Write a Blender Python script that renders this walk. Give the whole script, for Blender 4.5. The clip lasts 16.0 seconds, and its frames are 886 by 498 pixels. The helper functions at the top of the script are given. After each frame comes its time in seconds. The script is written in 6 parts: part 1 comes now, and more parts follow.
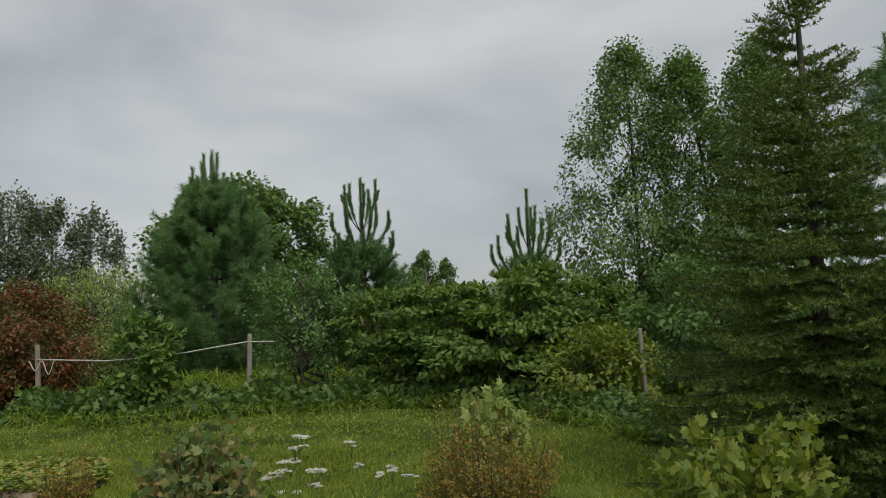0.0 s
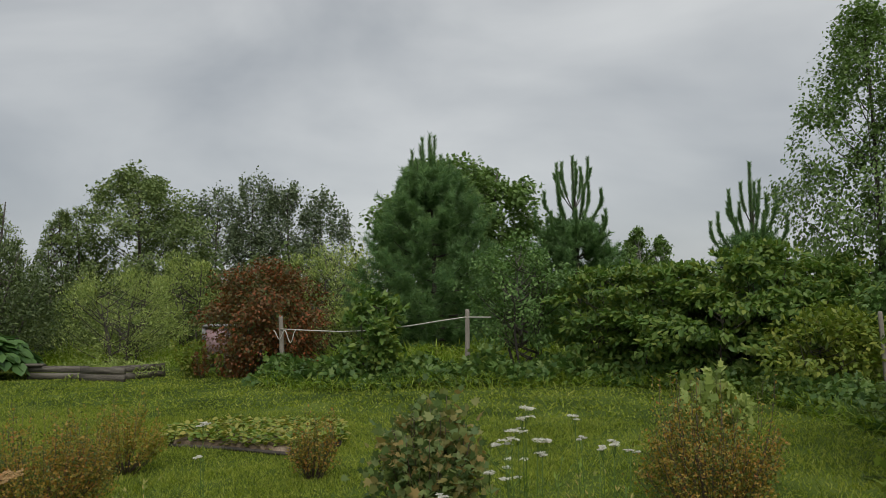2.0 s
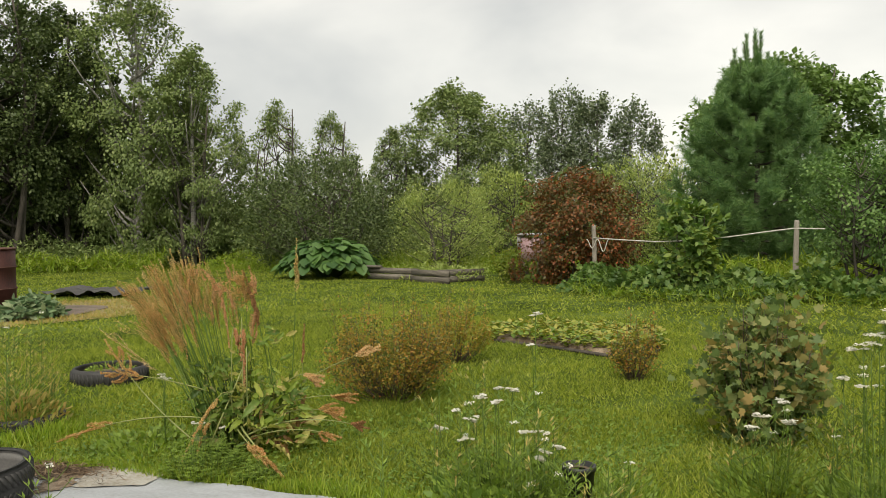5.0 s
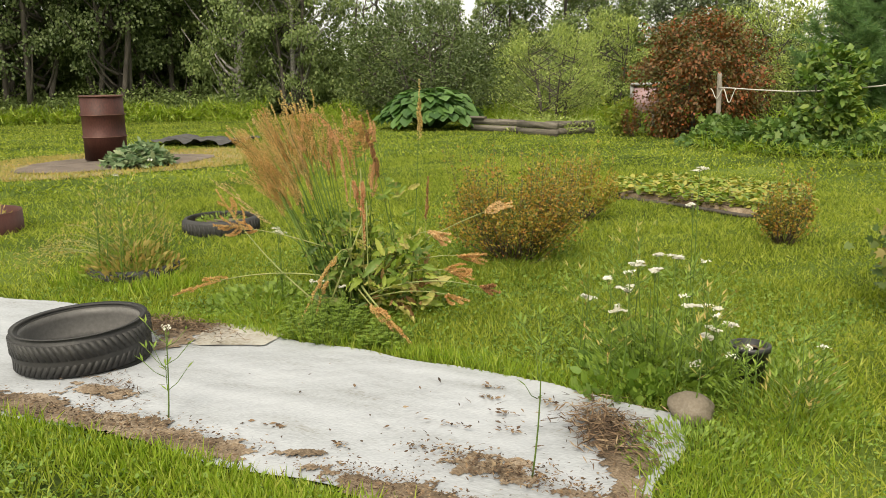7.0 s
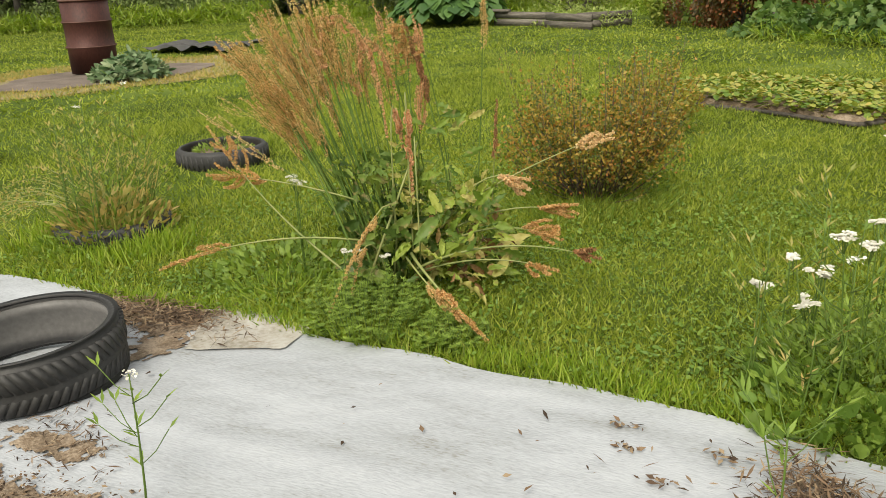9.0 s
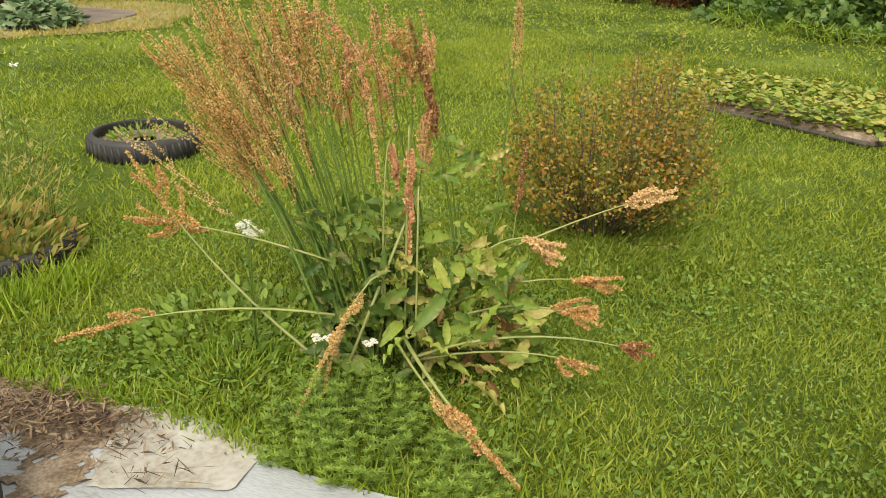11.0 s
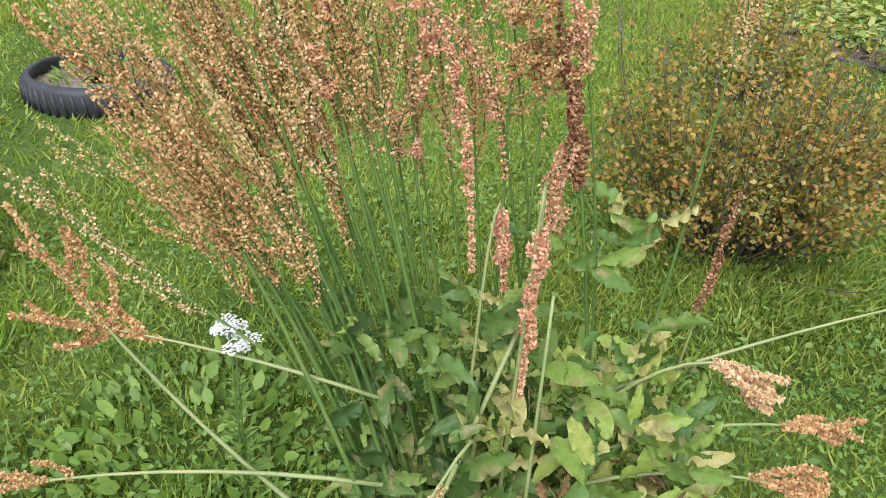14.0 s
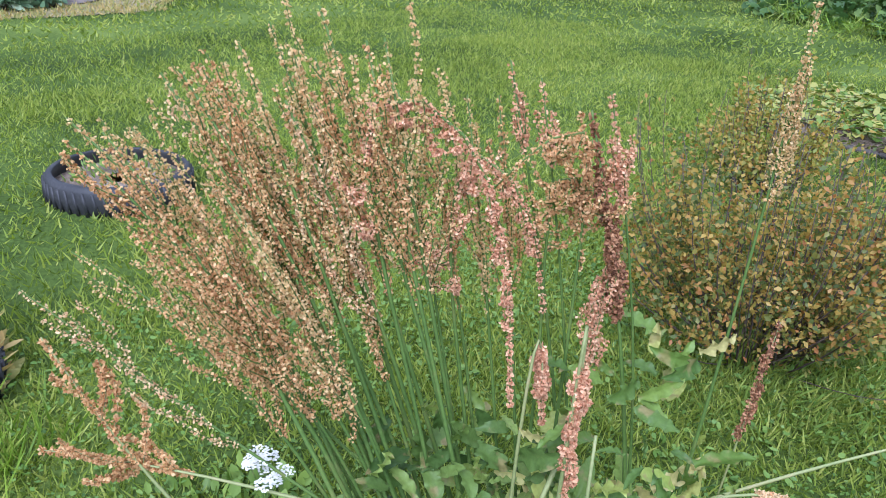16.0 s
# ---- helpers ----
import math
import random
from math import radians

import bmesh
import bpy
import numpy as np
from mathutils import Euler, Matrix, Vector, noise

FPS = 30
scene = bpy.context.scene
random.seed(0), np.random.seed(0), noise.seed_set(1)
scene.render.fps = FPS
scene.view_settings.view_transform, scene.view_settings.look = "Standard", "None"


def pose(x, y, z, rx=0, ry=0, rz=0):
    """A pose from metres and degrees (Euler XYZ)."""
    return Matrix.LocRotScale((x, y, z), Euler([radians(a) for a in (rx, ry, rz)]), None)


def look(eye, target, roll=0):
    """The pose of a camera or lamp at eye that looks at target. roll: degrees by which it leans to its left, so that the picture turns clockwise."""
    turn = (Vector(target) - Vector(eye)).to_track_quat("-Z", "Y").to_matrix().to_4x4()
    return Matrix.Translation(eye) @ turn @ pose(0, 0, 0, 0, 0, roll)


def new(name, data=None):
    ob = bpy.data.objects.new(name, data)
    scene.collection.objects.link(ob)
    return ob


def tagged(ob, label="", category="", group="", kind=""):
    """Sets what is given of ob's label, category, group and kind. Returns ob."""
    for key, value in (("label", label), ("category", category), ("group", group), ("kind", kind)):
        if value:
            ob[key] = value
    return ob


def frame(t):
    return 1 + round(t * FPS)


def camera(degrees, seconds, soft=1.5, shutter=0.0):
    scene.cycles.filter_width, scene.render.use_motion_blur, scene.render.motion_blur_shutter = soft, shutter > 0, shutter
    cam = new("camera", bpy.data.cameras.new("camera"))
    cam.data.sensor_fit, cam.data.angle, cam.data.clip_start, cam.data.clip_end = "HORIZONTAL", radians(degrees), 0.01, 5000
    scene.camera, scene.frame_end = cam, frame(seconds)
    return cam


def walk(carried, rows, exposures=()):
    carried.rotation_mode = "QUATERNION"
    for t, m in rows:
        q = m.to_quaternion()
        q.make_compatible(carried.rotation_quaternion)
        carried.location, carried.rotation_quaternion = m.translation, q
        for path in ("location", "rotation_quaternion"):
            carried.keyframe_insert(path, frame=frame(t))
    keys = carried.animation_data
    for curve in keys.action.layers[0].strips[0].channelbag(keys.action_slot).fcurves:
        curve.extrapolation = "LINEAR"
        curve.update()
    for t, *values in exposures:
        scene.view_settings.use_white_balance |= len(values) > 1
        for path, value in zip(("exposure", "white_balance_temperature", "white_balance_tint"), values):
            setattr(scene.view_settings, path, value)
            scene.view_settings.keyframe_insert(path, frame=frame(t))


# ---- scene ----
cam = camera(57.3, 16.0, 0.5)
PATH = [
    (0, (0.101, 0.566, 1.241), (-0.029, 2.554, 1.41), -2.3),
    (0.5, (0.087, 0.589, 1.233), (-0.116, 2.573, 1.385), -2.2),
    (1, (0.092, 0.494, 1.242), (-0.189, 2.469, 1.392), -1.7),
    (1.5, (0.075, 0.519, 1.24), (-0.388, 2.459, 1.385), -1.4),
    (2, (0.086, 0.396, 1.254), (-0.551, 2.287, 1.383), -1.4),
    (2.5, (0.078, 0.367, 1.262), (-0.683, 2.212, 1.388), -1.7),
    (3, (0.063, 0.381, 1.257), (-0.829, 2.168, 1.366), -1.8),
    (3.5, (0.034, 0.398, 1.243), (-0.998, 2.109, 1.325), -1.5),
    (3.7, (0.033, 0.382, 1.24), (-1.06, 2.055, 1.307), -1.4),
    (5.8, (-0.109, 0.344, 1.121), (-1.44, 1.819, 0.884), -1.2),
    (6, (-0.146, 0.334, 1.114), (-1.472, 1.8, 0.81), -0.8),
    (6.5, (-0.304, 0.437, 1.096), (-1.712, 1.805, 0.716), -1.0),
    (7, (-0.467, 0.571, 1.114), (-1.896, 1.905, 0.693), -0.8),
    (7.5, (-0.71, 0.649, 1.105), (-2.129, 1.963, 0.595), -1.5),
    (8, (-0.937, 0.75, 1.083), (-2.322, 2.051, 0.458), -2.3),
    (8.5, (-1.153, 0.936, 1.083), (-2.564, 2.204, 0.451), -2.6),
    (8.7, (-1.239, 1.01, 1.08), (-2.653, 2.268, 0.435), -2.8),
    (10.8, (-2.005, 1.468, 1.165), (-3.266, 2.821, 0.406), 1.8),
    (11, (-2.076, 1.482, 1.166), (-3.322, 2.848, 0.403), 1.8),
    (11.5, (-2.243, 1.579, 1.131), (-3.472, 2.933, 0.319), 1.9),
    (12, (-2.392, 1.716, 1.134), (-3.612, 3.063, 0.299), 2.7),
    (12.5, (-2.56, 1.808, 1.126), (-3.747, 3.152, 0.241), 2.4),
    (13, (-2.737, 1.867, 1.115), (-3.845, 3.282, 0.237), 2.5),
    (13.5, (-2.842, 1.965, 1.109), (-3.966, 3.342, 0.194), 2.8),
    (14, (-2.905, 2.057, 1.111), (-4.055, 3.367, 0.131), 3.9),
    (14.5, (-2.944, 2.056, 1.15), (-4.098, 3.359, 0.165), 3.9),
    (15, (-2.954, 2.047, 1.165), (-4.144, 3.364, 0.243), 3.0),
    (15.5, (-2.962, 2.045, 1.177), (-4.168, 3.385, 0.311), 3.2),
    (16, (-2.967, 2.054, 1.179), (-4.189, 3.409, 0.36), 3.3),
]
walk(cam, [(t, look(eye, target, roll)) for t, eye, target, roll in PATH],
     [(0, 0.55, 6500, 8), (3.7, 0.75, 6600, 8), (5.8, 1.69, 7650, 7), (7, 1.79, 7600, 7), (8.7, 1.69, 7250, 7),
      (10.8, 1.82, 7500, 6), (12.5, 1.95, 6350, 9), (14, 2.03, 5550, 15), (16, 2.0, 4900, 22)])

# ---- overcast sky and soft sun ----
SUN_UP, SUN_ROUND = 48.0, 150.0
world = bpy.data.worlds.new("overcast")
scene.world = world
world.use_nodes = True
wn, wl = world.node_tree.nodes, world.node_tree.links
wn.clear()
w_out = wn.new("ShaderNodeOutputWorld")
w_bg = wn.new("ShaderNodeBackground")
w_sky = wn.new("ShaderNodeTexSky")
w_sky.sky_type, w_sky.sun_disc = "NISHITA", False
w_sky.sun_elevation, w_sky.sun_rotation = radians(SUN_UP), radians(SUN_ROUND)
w_co = wn.new("ShaderNodeTexCoord")
w_map = wn.new("ShaderNodeMapping")
w_map.inputs["Scale"].default_value = (1.0, 1.0, 2.1)
w_noise = wn.new("ShaderNodeTexNoise")
w_noise.inputs["Scale"].default_value, w_noise.inputs["Detail"].default_value = 2.4, 5.0
w_noise.inputs["Roughness"].default_value, w_noise.inputs["Distortion"].default_value = 0.48, 0.35
w_ramp = wn.new("ShaderNodeValToRGB")
w_ramp.color_ramp.elements[0].position, w_ramp.color_ramp.elements[0].color = 0.32, (0.255, 0.267, 0.285, 1)
w_ramp.color_ramp.elements[1].position, w_ramp.color_ramp.elements[1].color = 0.68, (0.445, 0.45, 0.455, 1)
w_dim = wn.new("ShaderNodeMix")
w_dim.data_type, w_dim.blend_type = "RGBA", "MULTIPLY"
w_dim.inputs[0].default_value = 1.0
w_dim.inputs[7].default_value = (0.07, 0.07, 0.07, 1)
w_mix = wn.new("ShaderNodeMix")
w_mix.data_type = "RGBA"
w_mix.inputs[0].default_value = 0.9
wl.new(w_co.outputs["Generated"], w_map.inputs[0])
wl.new(w_map.outputs[0], w_noise.inputs["Vector"])
wl.new(w_noise.outputs["Fac"], w_ramp.inputs[0])
wl.new(w_sky.outputs[0], w_dim.inputs[6])
wl.new(w_dim.outputs[2], w_mix.inputs[6])
wl.new(w_ramp.outputs[0], w_mix.inputs[7])
wl.new(w_mix.outputs[2], w_bg.inputs[0])
wl.new(w_bg.outputs[0], w_out.inputs[0])
w_bg.inputs[1].default_value = 0.98
sun = new("sun", bpy.data.lights.new("sun", "SUN"))
sun.data.energy, sun.data.angle, sun.data.color = 1.2, radians(32), (1.0, 0.97, 0.92)
sun.matrix_world = pose(0, 0, 30, 90 - SUN_UP, 0, 180 - SUN_ROUND)

# ---- materials ----
def base_material(name):
    m = bpy.data.materials.new(name)
    m.use_nodes = True
    n = m.node_tree.nodes
    return m, n, m.node_tree.links, n["Principled BSDF"]


def ramp_node(n, stops):
    r = n.new("ShaderNodeValToRGB")
    el = r.color_ramp.elements
    while len(el) < len(stops):
        el.new(0.5)
    for e, (p, c) in zip(el, stops):
        e.position, e.color = p, (*c, 1)
    return r


def leaf_material(name, colours, rough=0.55, through_light=0.3, patch=1.2, spread=0.45, rich=(1.5, 1.42, 1.2), whole=False):
    """Leaves: a colour for each leaf, drifting over patches, and some light through the blade."""
    m, n, l, p = base_material(name)
    each = n.new("ShaderNodeObjectInfo" if whole else "ShaderNodeNewGeometry").outputs["Random" if whole else "Random Per Island"]
    co = n.new("ShaderNodeTexCoord")
    no = n.new("ShaderNodeTexNoise")
    no.inputs["Scale"].default_value, no.inputs["Detail"].default_value = patch, 3
    l.new(co.outputs["Object"], no.inputs["Vector"])
    mx = n.new("ShaderNodeMix")
    mx.inputs[0].default_value = spread
    l.new(each, mx.inputs[2])
    l.new(no.outputs["Fac"], mx.inputs[3])
    colours = [tuple(a * b for a, b in zip(c, rich)) for c in colours]
    k = len(colours) - 1
    r = ramp_node(n, [(0.15 + 0.7 * i / max(k, 1), c) for i, c in enumerate(colours)])
    l.new(mx.outputs[0], r.inputs[0])
    l.new(r.outputs[0], p.inputs["Base Color"])
    p.inputs["Roughness"].default_value = rough
    p.inputs["Specular IOR Level"].default_value = 0.35
    if through_light:
        tr = n.new("ShaderNodeBsdfTranslucent")
        hs = n.new("ShaderNodeHueSaturation")
        hs.inputs["Value"].default_value, hs.inputs["Saturation"].default_value = 1.25, 1.1
        l.new(r.outputs[0], hs.inputs["Color"])
        l.new(hs.outputs[0], tr.inputs["Color"])
        sh = n.new("ShaderNodeMixShader")
        sh.inputs[0].default_value = through_light
        l.new(p.outputs[0], sh.inputs[1])
        l.new(tr.outputs[0], sh.inputs[2])
        l.new(sh.outputs[0], n["Material Output"].inputs[0])
    return m


def rough_material(name, stops, scale=6.0, fine=60.0, rough=0.8, bump=0.4, metal=0.0, stretch=(1, 1, 1), depth=0.01, turn=0.0, gloss=0.5):
    """A weathered surface: stains at one scale, grain at another, and relief."""
    m, n, l, p = base_material(name)
    co = n.new("ShaderNodeTexCoord")
    mp = n.new("ShaderNodeMapping")
    mp.vector_type = "TEXTURE"
    mp.inputs["Scale"].default_value = tuple(1 / q for q in stretch)
    mp.inputs["Rotation"].default_value[2] = turn
    l.new(co.outputs["Object"], mp.inputs[0])
    a, b = n.new("ShaderNodeTexNoise"), n.new("ShaderNodeTexNoise")
    a.inputs["Scale"].default_value, a.inputs["Detail"].default_value = scale, 6
    b.inputs["Scale"].default_value, b.inputs["Detail"].default_value = fine, 4
    for q in (a, b):
        l.new(mp.outputs[0], q.inputs["Vector"])
    mx = n.new("ShaderNodeMix")
    mx.inputs[0].default_value = 0.4
    l.new(a.outputs["Fac"], mx.inputs[2])
    l.new(b.outputs["Fac"], mx.inputs[3])
    r = ramp_node(n, stops)
    l.new(mx.outputs[0], r.inputs[0])
    l.new(r.outputs[0], p.inputs["Base Color"])
    p.inputs["Roughness"].default_value, p.inputs["Metallic"].default_value = rough, metal
    p.inputs["Specular IOR Level"].default_value = gloss
    bp = n.new("ShaderNodeBump")
    bp.inputs["Strength"].default_value, bp.inputs["Distance"].default_value = bump, depth
    l.new(mx.outputs[0], bp.inputs["Height"])
    l.new(bp.outputs[0], p.inputs["Normal"])
    return m


def blotched_material(name, colours):
    """Big soft leaves: a colour for each, yellowed and browned in blotches, with faint veins."""
    m = leaf_material(name, colours, 0.5, 0.36, 4.0, 0.12, (1.1, 1.12, 1.05), True)
    n, l = m.node_tree.nodes, m.node_tree.links
    p = n["Principled BSDF"]
    first = p.inputs["Base Color"].links[0].from_socket
    co = n.new("ShaderNodeTexCoord")
    a, b = n.new("ShaderNodeTexNoise"), n.new("ShaderNodeTexNoise")
    a.inputs["Scale"].default_value, a.inputs["Detail"].default_value = 34, 4
    b.inputs["Scale"].default_value, b.inputs["Detail"].default_value = 210, 3
    for q in (a, b):
        l.new(co.outputs["Object"], q.inputs["Vector"])
    spot = ramp_node(n, [(0.57, (0, 0, 0)), (0.64, (1, 1, 1))])
    l.new(a.outputs["Fac"], spot.inputs[0])
    mx = n.new("ShaderNodeMix")
    mx.data_type = "RGBA"
    mx.inputs[7].default_value = (0.30, 0.24, 0.09, 1)
    half = n.new("ShaderNodeMath")
    half.operation = "MULTIPLY"
    half.inputs[1].default_value = 0.85
    l.new(spot.outputs[0], half.inputs[0])
    l.new(half.outputs[0], mx.inputs[0])
    l.new(first, mx.inputs[6])
    grain = n.new("ShaderNodeMix")
    grain.data_type, grain.blend_type = "RGBA", "OVERLAY"
    grain.inputs[0].default_value = 0.45
    l.new(mx.outputs[2], grain.inputs[6])
    l.new(b.outputs["Fac"], grain.inputs[7])
    l.new(grain.outputs[2], p.inputs["Base Color"])
    bp = n.new("ShaderNodeBump")
    bp.inputs["Strength"].default_value, bp.inputs["Distance"].default_value = 0.5, 0.004
    l.new(a.outputs["Fac"], bp.inputs["Height"])
    l.new(bp.outputs[0], p.inputs["Normal"])
    return m


M = {
    "lawn": rough_material("lawn_soil", [(0.36, (0.030, 0.046, 0.011)), (0.5, (0.068, 0.102, 0.019)), (0.64, (0.130, 0.170, 0.034))], 0.9, 70, 1.0, 0.5, depth=0.02, gloss=0.05),
    "grass": leaf_material("grass_blades", [(0.050, 0.078, 0.011), (0.118, 0.168, 0.024), (0.192, 0.245, 0.038), (0.29, 0.315, 0.080)], 0.6, 0.4, 0.9, 0.38),
    "grass_tall": leaf_material("tall_grass", [(0.075, 0.135, 0.014), (0.13, 0.205, 0.024), (0.18, 0.255, 0.036), (0.26, 0.29, 0.08)], 0.5, 0.35, 2.0, 0.4),
    "clover": leaf_material("clover", [(0.05, 0.10, 0.018), (0.10, 0.175, 0.032), (0.16, 0.235, 0.055)], 0.5, 0.35),
    "spruce_bark": rough_material("spruce_twigs", [(0.3, (0.02, 0.016, 0.010)), (0.6, (0.045, 0.036, 0.022)), (0.8, (0.07, 0.055, 0.035))], 7, 50, 0.9, 0.8, depth=0.01),
    "dock_brown": leaf_material("withered_dock", [(0.10, 0.055, 0.025), (0.18, 0.11, 0.05), (0.30, 0.20, 0.10)], 0.6, 0.15, 4.0, 0.3, whole=True),
    "bark": rough_material("bark", [(0.3, (0.03, 0.025, 0.02)), (0.6, (0.10, 0.085, 0.07)), (0.8, (0.17, 0.15, 0.13))], 7, 50, 0.9, 0.8, stretch=(1, 1, 0.25), depth=0.02),
    "birch_bark": rough_material("birch_bark", [(0.35, (0.05, 0.045, 0.04)), (0.5, (0.30, 0.28, 0.26)), (0.7, (0.5, 0.48, 0.45))], 6, 40, 0.8, 0.3, stretch=(1, 1, 2.5)),
    "twig": rough_material("twig", [(0.3, (0.05, 0.035, 0.025)), (0.7, (0.14, 0.10, 0.07))], 12, 80, 0.8, 0.3),
    "birch": leaf_material("birch_leaves", [(0.035, 0.062, 0.018), (0.055, 0.095, 0.028), (0.085, 0.13, 0.045)], 0.5, 0.34, 0.8, rich=(2.5, 2.35, 2.0)),
    "willow": leaf_material("willow_leaves", [(0.05, 0.075, 0.03), (0.08, 0.115, 0.042), (0.13, 0.16, 0.07)], 0.55, 0.3, 0.8, rich=(2.1, 2.0, 1.7)),
    "willow_dark": leaf_material("sallow_leaves", [(0.028, 0.048, 0.02), (0.055, 0.08, 0.032), (0.10, 0.13, 0.065)], 0.5, 0.25, 1.0, rich=(1.6, 1.55, 1.2)),
    "willow_light": leaf_material("light_willow_leaves", [(0.075, 0.11, 0.03), (0.12, 0.16, 0.05), (0.18, 0.21, 0.08)], 0.55, 0.3, 1.0, rich=(2.5, 2.35, 2.0)),
    "wood_far": leaf_material("far_woods_leaves", [(0.035, 0.058, 0.02), (0.06, 0.09, 0.03), (0.10, 0.13, 0.05)], 0.6, 0.25, 0.35, 0.6, rich=(1.8, 1.7, 1.35)),
    "poplar": leaf_material("aspen_leaves", [(0.045, 0.065, 0.04), (0.07, 0.095, 0.058), (0.11, 0.135, 0.09)], 0.5, 0.25, 0.6, rich=(2.1, 2.0, 1.7)),
    "maple": leaf_material("maple_leaves", [(0.035, 0.080, 0.018), (0.06, 0.125, 0.026), (0.095, 0.165, 0.035), (0.15, 0.20, 0.04)], 0.5, 0.34, 1.4, rich=(1.75, 1.5, 1.45)),
    "maple_yellow": leaf_material("yellowing_leaves", [(0.07, 0.125, 0.02), (0.12, 0.175, 0.03), (0.18, 0.21, 0.04)], 0.5, 0.36, 1.4, rich=(1.7, 1.5, 1.45)),
    "apple": leaf_material("small_tree_leaves", [(0.03, 0.06, 0.018), (0.05, 0.095, 0.03), (0.085, 0.135, 0.05)], 0.5, 0.3, 1.4, rich=(2.6, 2.45, 2.0)),
    "bramble": leaf_material("bramble_leaves", [(0.03, 0.07, 0.018), (0.055, 0.115, 0.028), (0.09, 0.16, 0.04), (0.13, 0.19, 0.05)], 0.5, 0.32, 1.4, rich=(1.65, 1.45, 1.4)),
    "red": leaf_material("red_leaves", [(0.024, 0.034, 0.012), (0.042, 0.044, 0.014), (0.060, 0.036, 0.014), (0.100, 0.038, 0.015), (0.165, 0.046, 0.020)], 0.5, 0.28, 0.9, 0.55, rich=(2.45, 2.2, 1.9)),
    "spruce": leaf_material("spruce_needles", [(0.032, 0.056, 0.016), (0.056, 0.088, 0.022), (0.095, 0.134, 0.030)], 0.5, 0.25, 1.5, 0.4, rich=(1.9, 1.8, 1.4)),
    "pine": leaf_material("pine_needles", [(0.024, 0.050, 0.024), (0.042, 0.078, 0.034), (0.068, 0.110, 0.046)], 0.45, 0.38, 1.2, 0.40, rich=(3.5, 3.3, 2.7)),
    "brown_bush": leaf_material("autumn_bush_leaves", [(0.055, 0.080, 0.020), (0.085, 0.115, 0.028), (0.15, 0.15, 0.03), (0.24, 0.18, 0.036), (0.30, 0.22, 0.052), (0.25, 0.115, 0.037)], 0.5, 0.38, 2.5, 0.28, rich=(1.5, 1.4, 1.3)),
    "gold_bush": leaf_material("golden_bush_leaves", [(0.12, 0.16, 0.03), (0.20, 0.19, 0.035), (0.28, 0.17, 0.045)], 0.5, 0.3, 2.5, 0.3),
    "currant": leaf_material("currant_leaves", [(0.05, 0.085, 0.03), (0.08, 0.125, 0.04), (0.13, 0.165, 0.06), (0.24, 0.17, 0.07)], 0.55, 0.32, 2.0, 0.35, rich=(1.65, 1.55, 1.4)),
    "straw_bed": leaf_material("strawberry_leaves", [(0.07, 0.13, 0.025), (0.13, 0.19, 0.035), (0.22, 0.24, 0.06), (0.30, 0.26, 0.08)], 0.5, 0.3, 2.5, 0.35),
    "rhubarb": leaf_material("rhubarb_leaves", [(0.025, 0.065, 0.02), (0.045, 0.10, 0.028), (0.075, 0.145, 0.045)], 0.45, 0.25, 1.0, 0.3),
    "dock_leaf": blotched_material("dock_leaves", [(0.09, 0.15, 0.03), (0.14, 0.21, 0.04), (0.19, 0.26, 0.05), (0.25, 0.315, 0.06), (0.32, 0.37, 0.08), (0.40, 0.40, 0.11), (0.46, 0.40, 0.15)]),
    "dock_green": blotched_material("dock_leaves_green", [(0.05, 0.09, 0.020), (0.085, 0.14, 0.030), (0.135, 0.20, 0.045), (0.22, 0.28, 0.06)]),
    "dock_stem": rough_material("dock_stem", [(0.3, (0.055, 0.105, 0.018)), (0.55, (0.10, 0.16, 0.03)), (0.8, (0.20, 0.19, 0.055))], 9, 120, 0.6, 0.2, gloss=0.25),
    "dock_dry_stem": rough_material("dock_dry_stem", [(0.3, (0.15, 0.19, 0.05)), (0.55, (0.25, 0.27, 0.09)), (0.8, (0.36, 0.27, 0.13))], 9, 120, 0.6, 0.2),
    "seed_rust": leaf_material("rust_seeds", [(0.29, 0.15, 0.06), (0.42, 0.26, 0.115), (0.52, 0.345, 0.16), (0.56, 0.42, 0.22)], 0.7, 0.4, 9.0, 0.35, rich=(1.42, 1.38, 1.32)),
    "seed_tan": leaf_material("tan_seeds", [(0.32, 0.25, 0.095), (0.46, 0.34, 0.15), (0.55, 0.42, 0.22), (0.47, 0.28, 0.125)], 0.7, 0.4, 9.0, 0.35, rich=(1.42, 1.38, 1.32)),
    "seed_pink": leaf_material("pink_seeds", [(0.37, 0.18, 0.095), (0.50, 0.29, 0.165), (0.58, 0.41, 0.25)], 0.65, 0.3, 9.0, 0.3, rich=(1.42, 1.38, 1.32)),
    "seed_dark": leaf_material("dark_seeds", [(0.15, 0.065, 0.03), (0.30, 0.14, 0.06), (0.44, 0.24, 0.11)], 0.65, 0.2, 9.0, 0.3, rich=(1.15, 1.15, 1.15)),
    "seed_pale": leaf_material("pale_seeds", [(0.42, 0.32, 0.16), (0.55, 0.42, 0.24), (0.50, 0.30, 0.16)], 0.65, 0.3, 9.0, 0.3, rich=(1.42, 1.38, 1.32)),
    "petal": leaf_material("white_petals", [(0.66, 0.64, 0.56), (0.76, 0.74, 0.66), (0.84, 0.82, 0.76)], 0.6, 0.25, 5.0, rich=(1, 1, 1)),
    "weed": leaf_material("weed_leaves", [(0.060, 0.105, 0.020), (0.105, 0.165, 0.030), (0.165, 0.235, 0.048)], 0.5, 0.35, 3.0, rich=(1.75, 1.65, 1.5)),
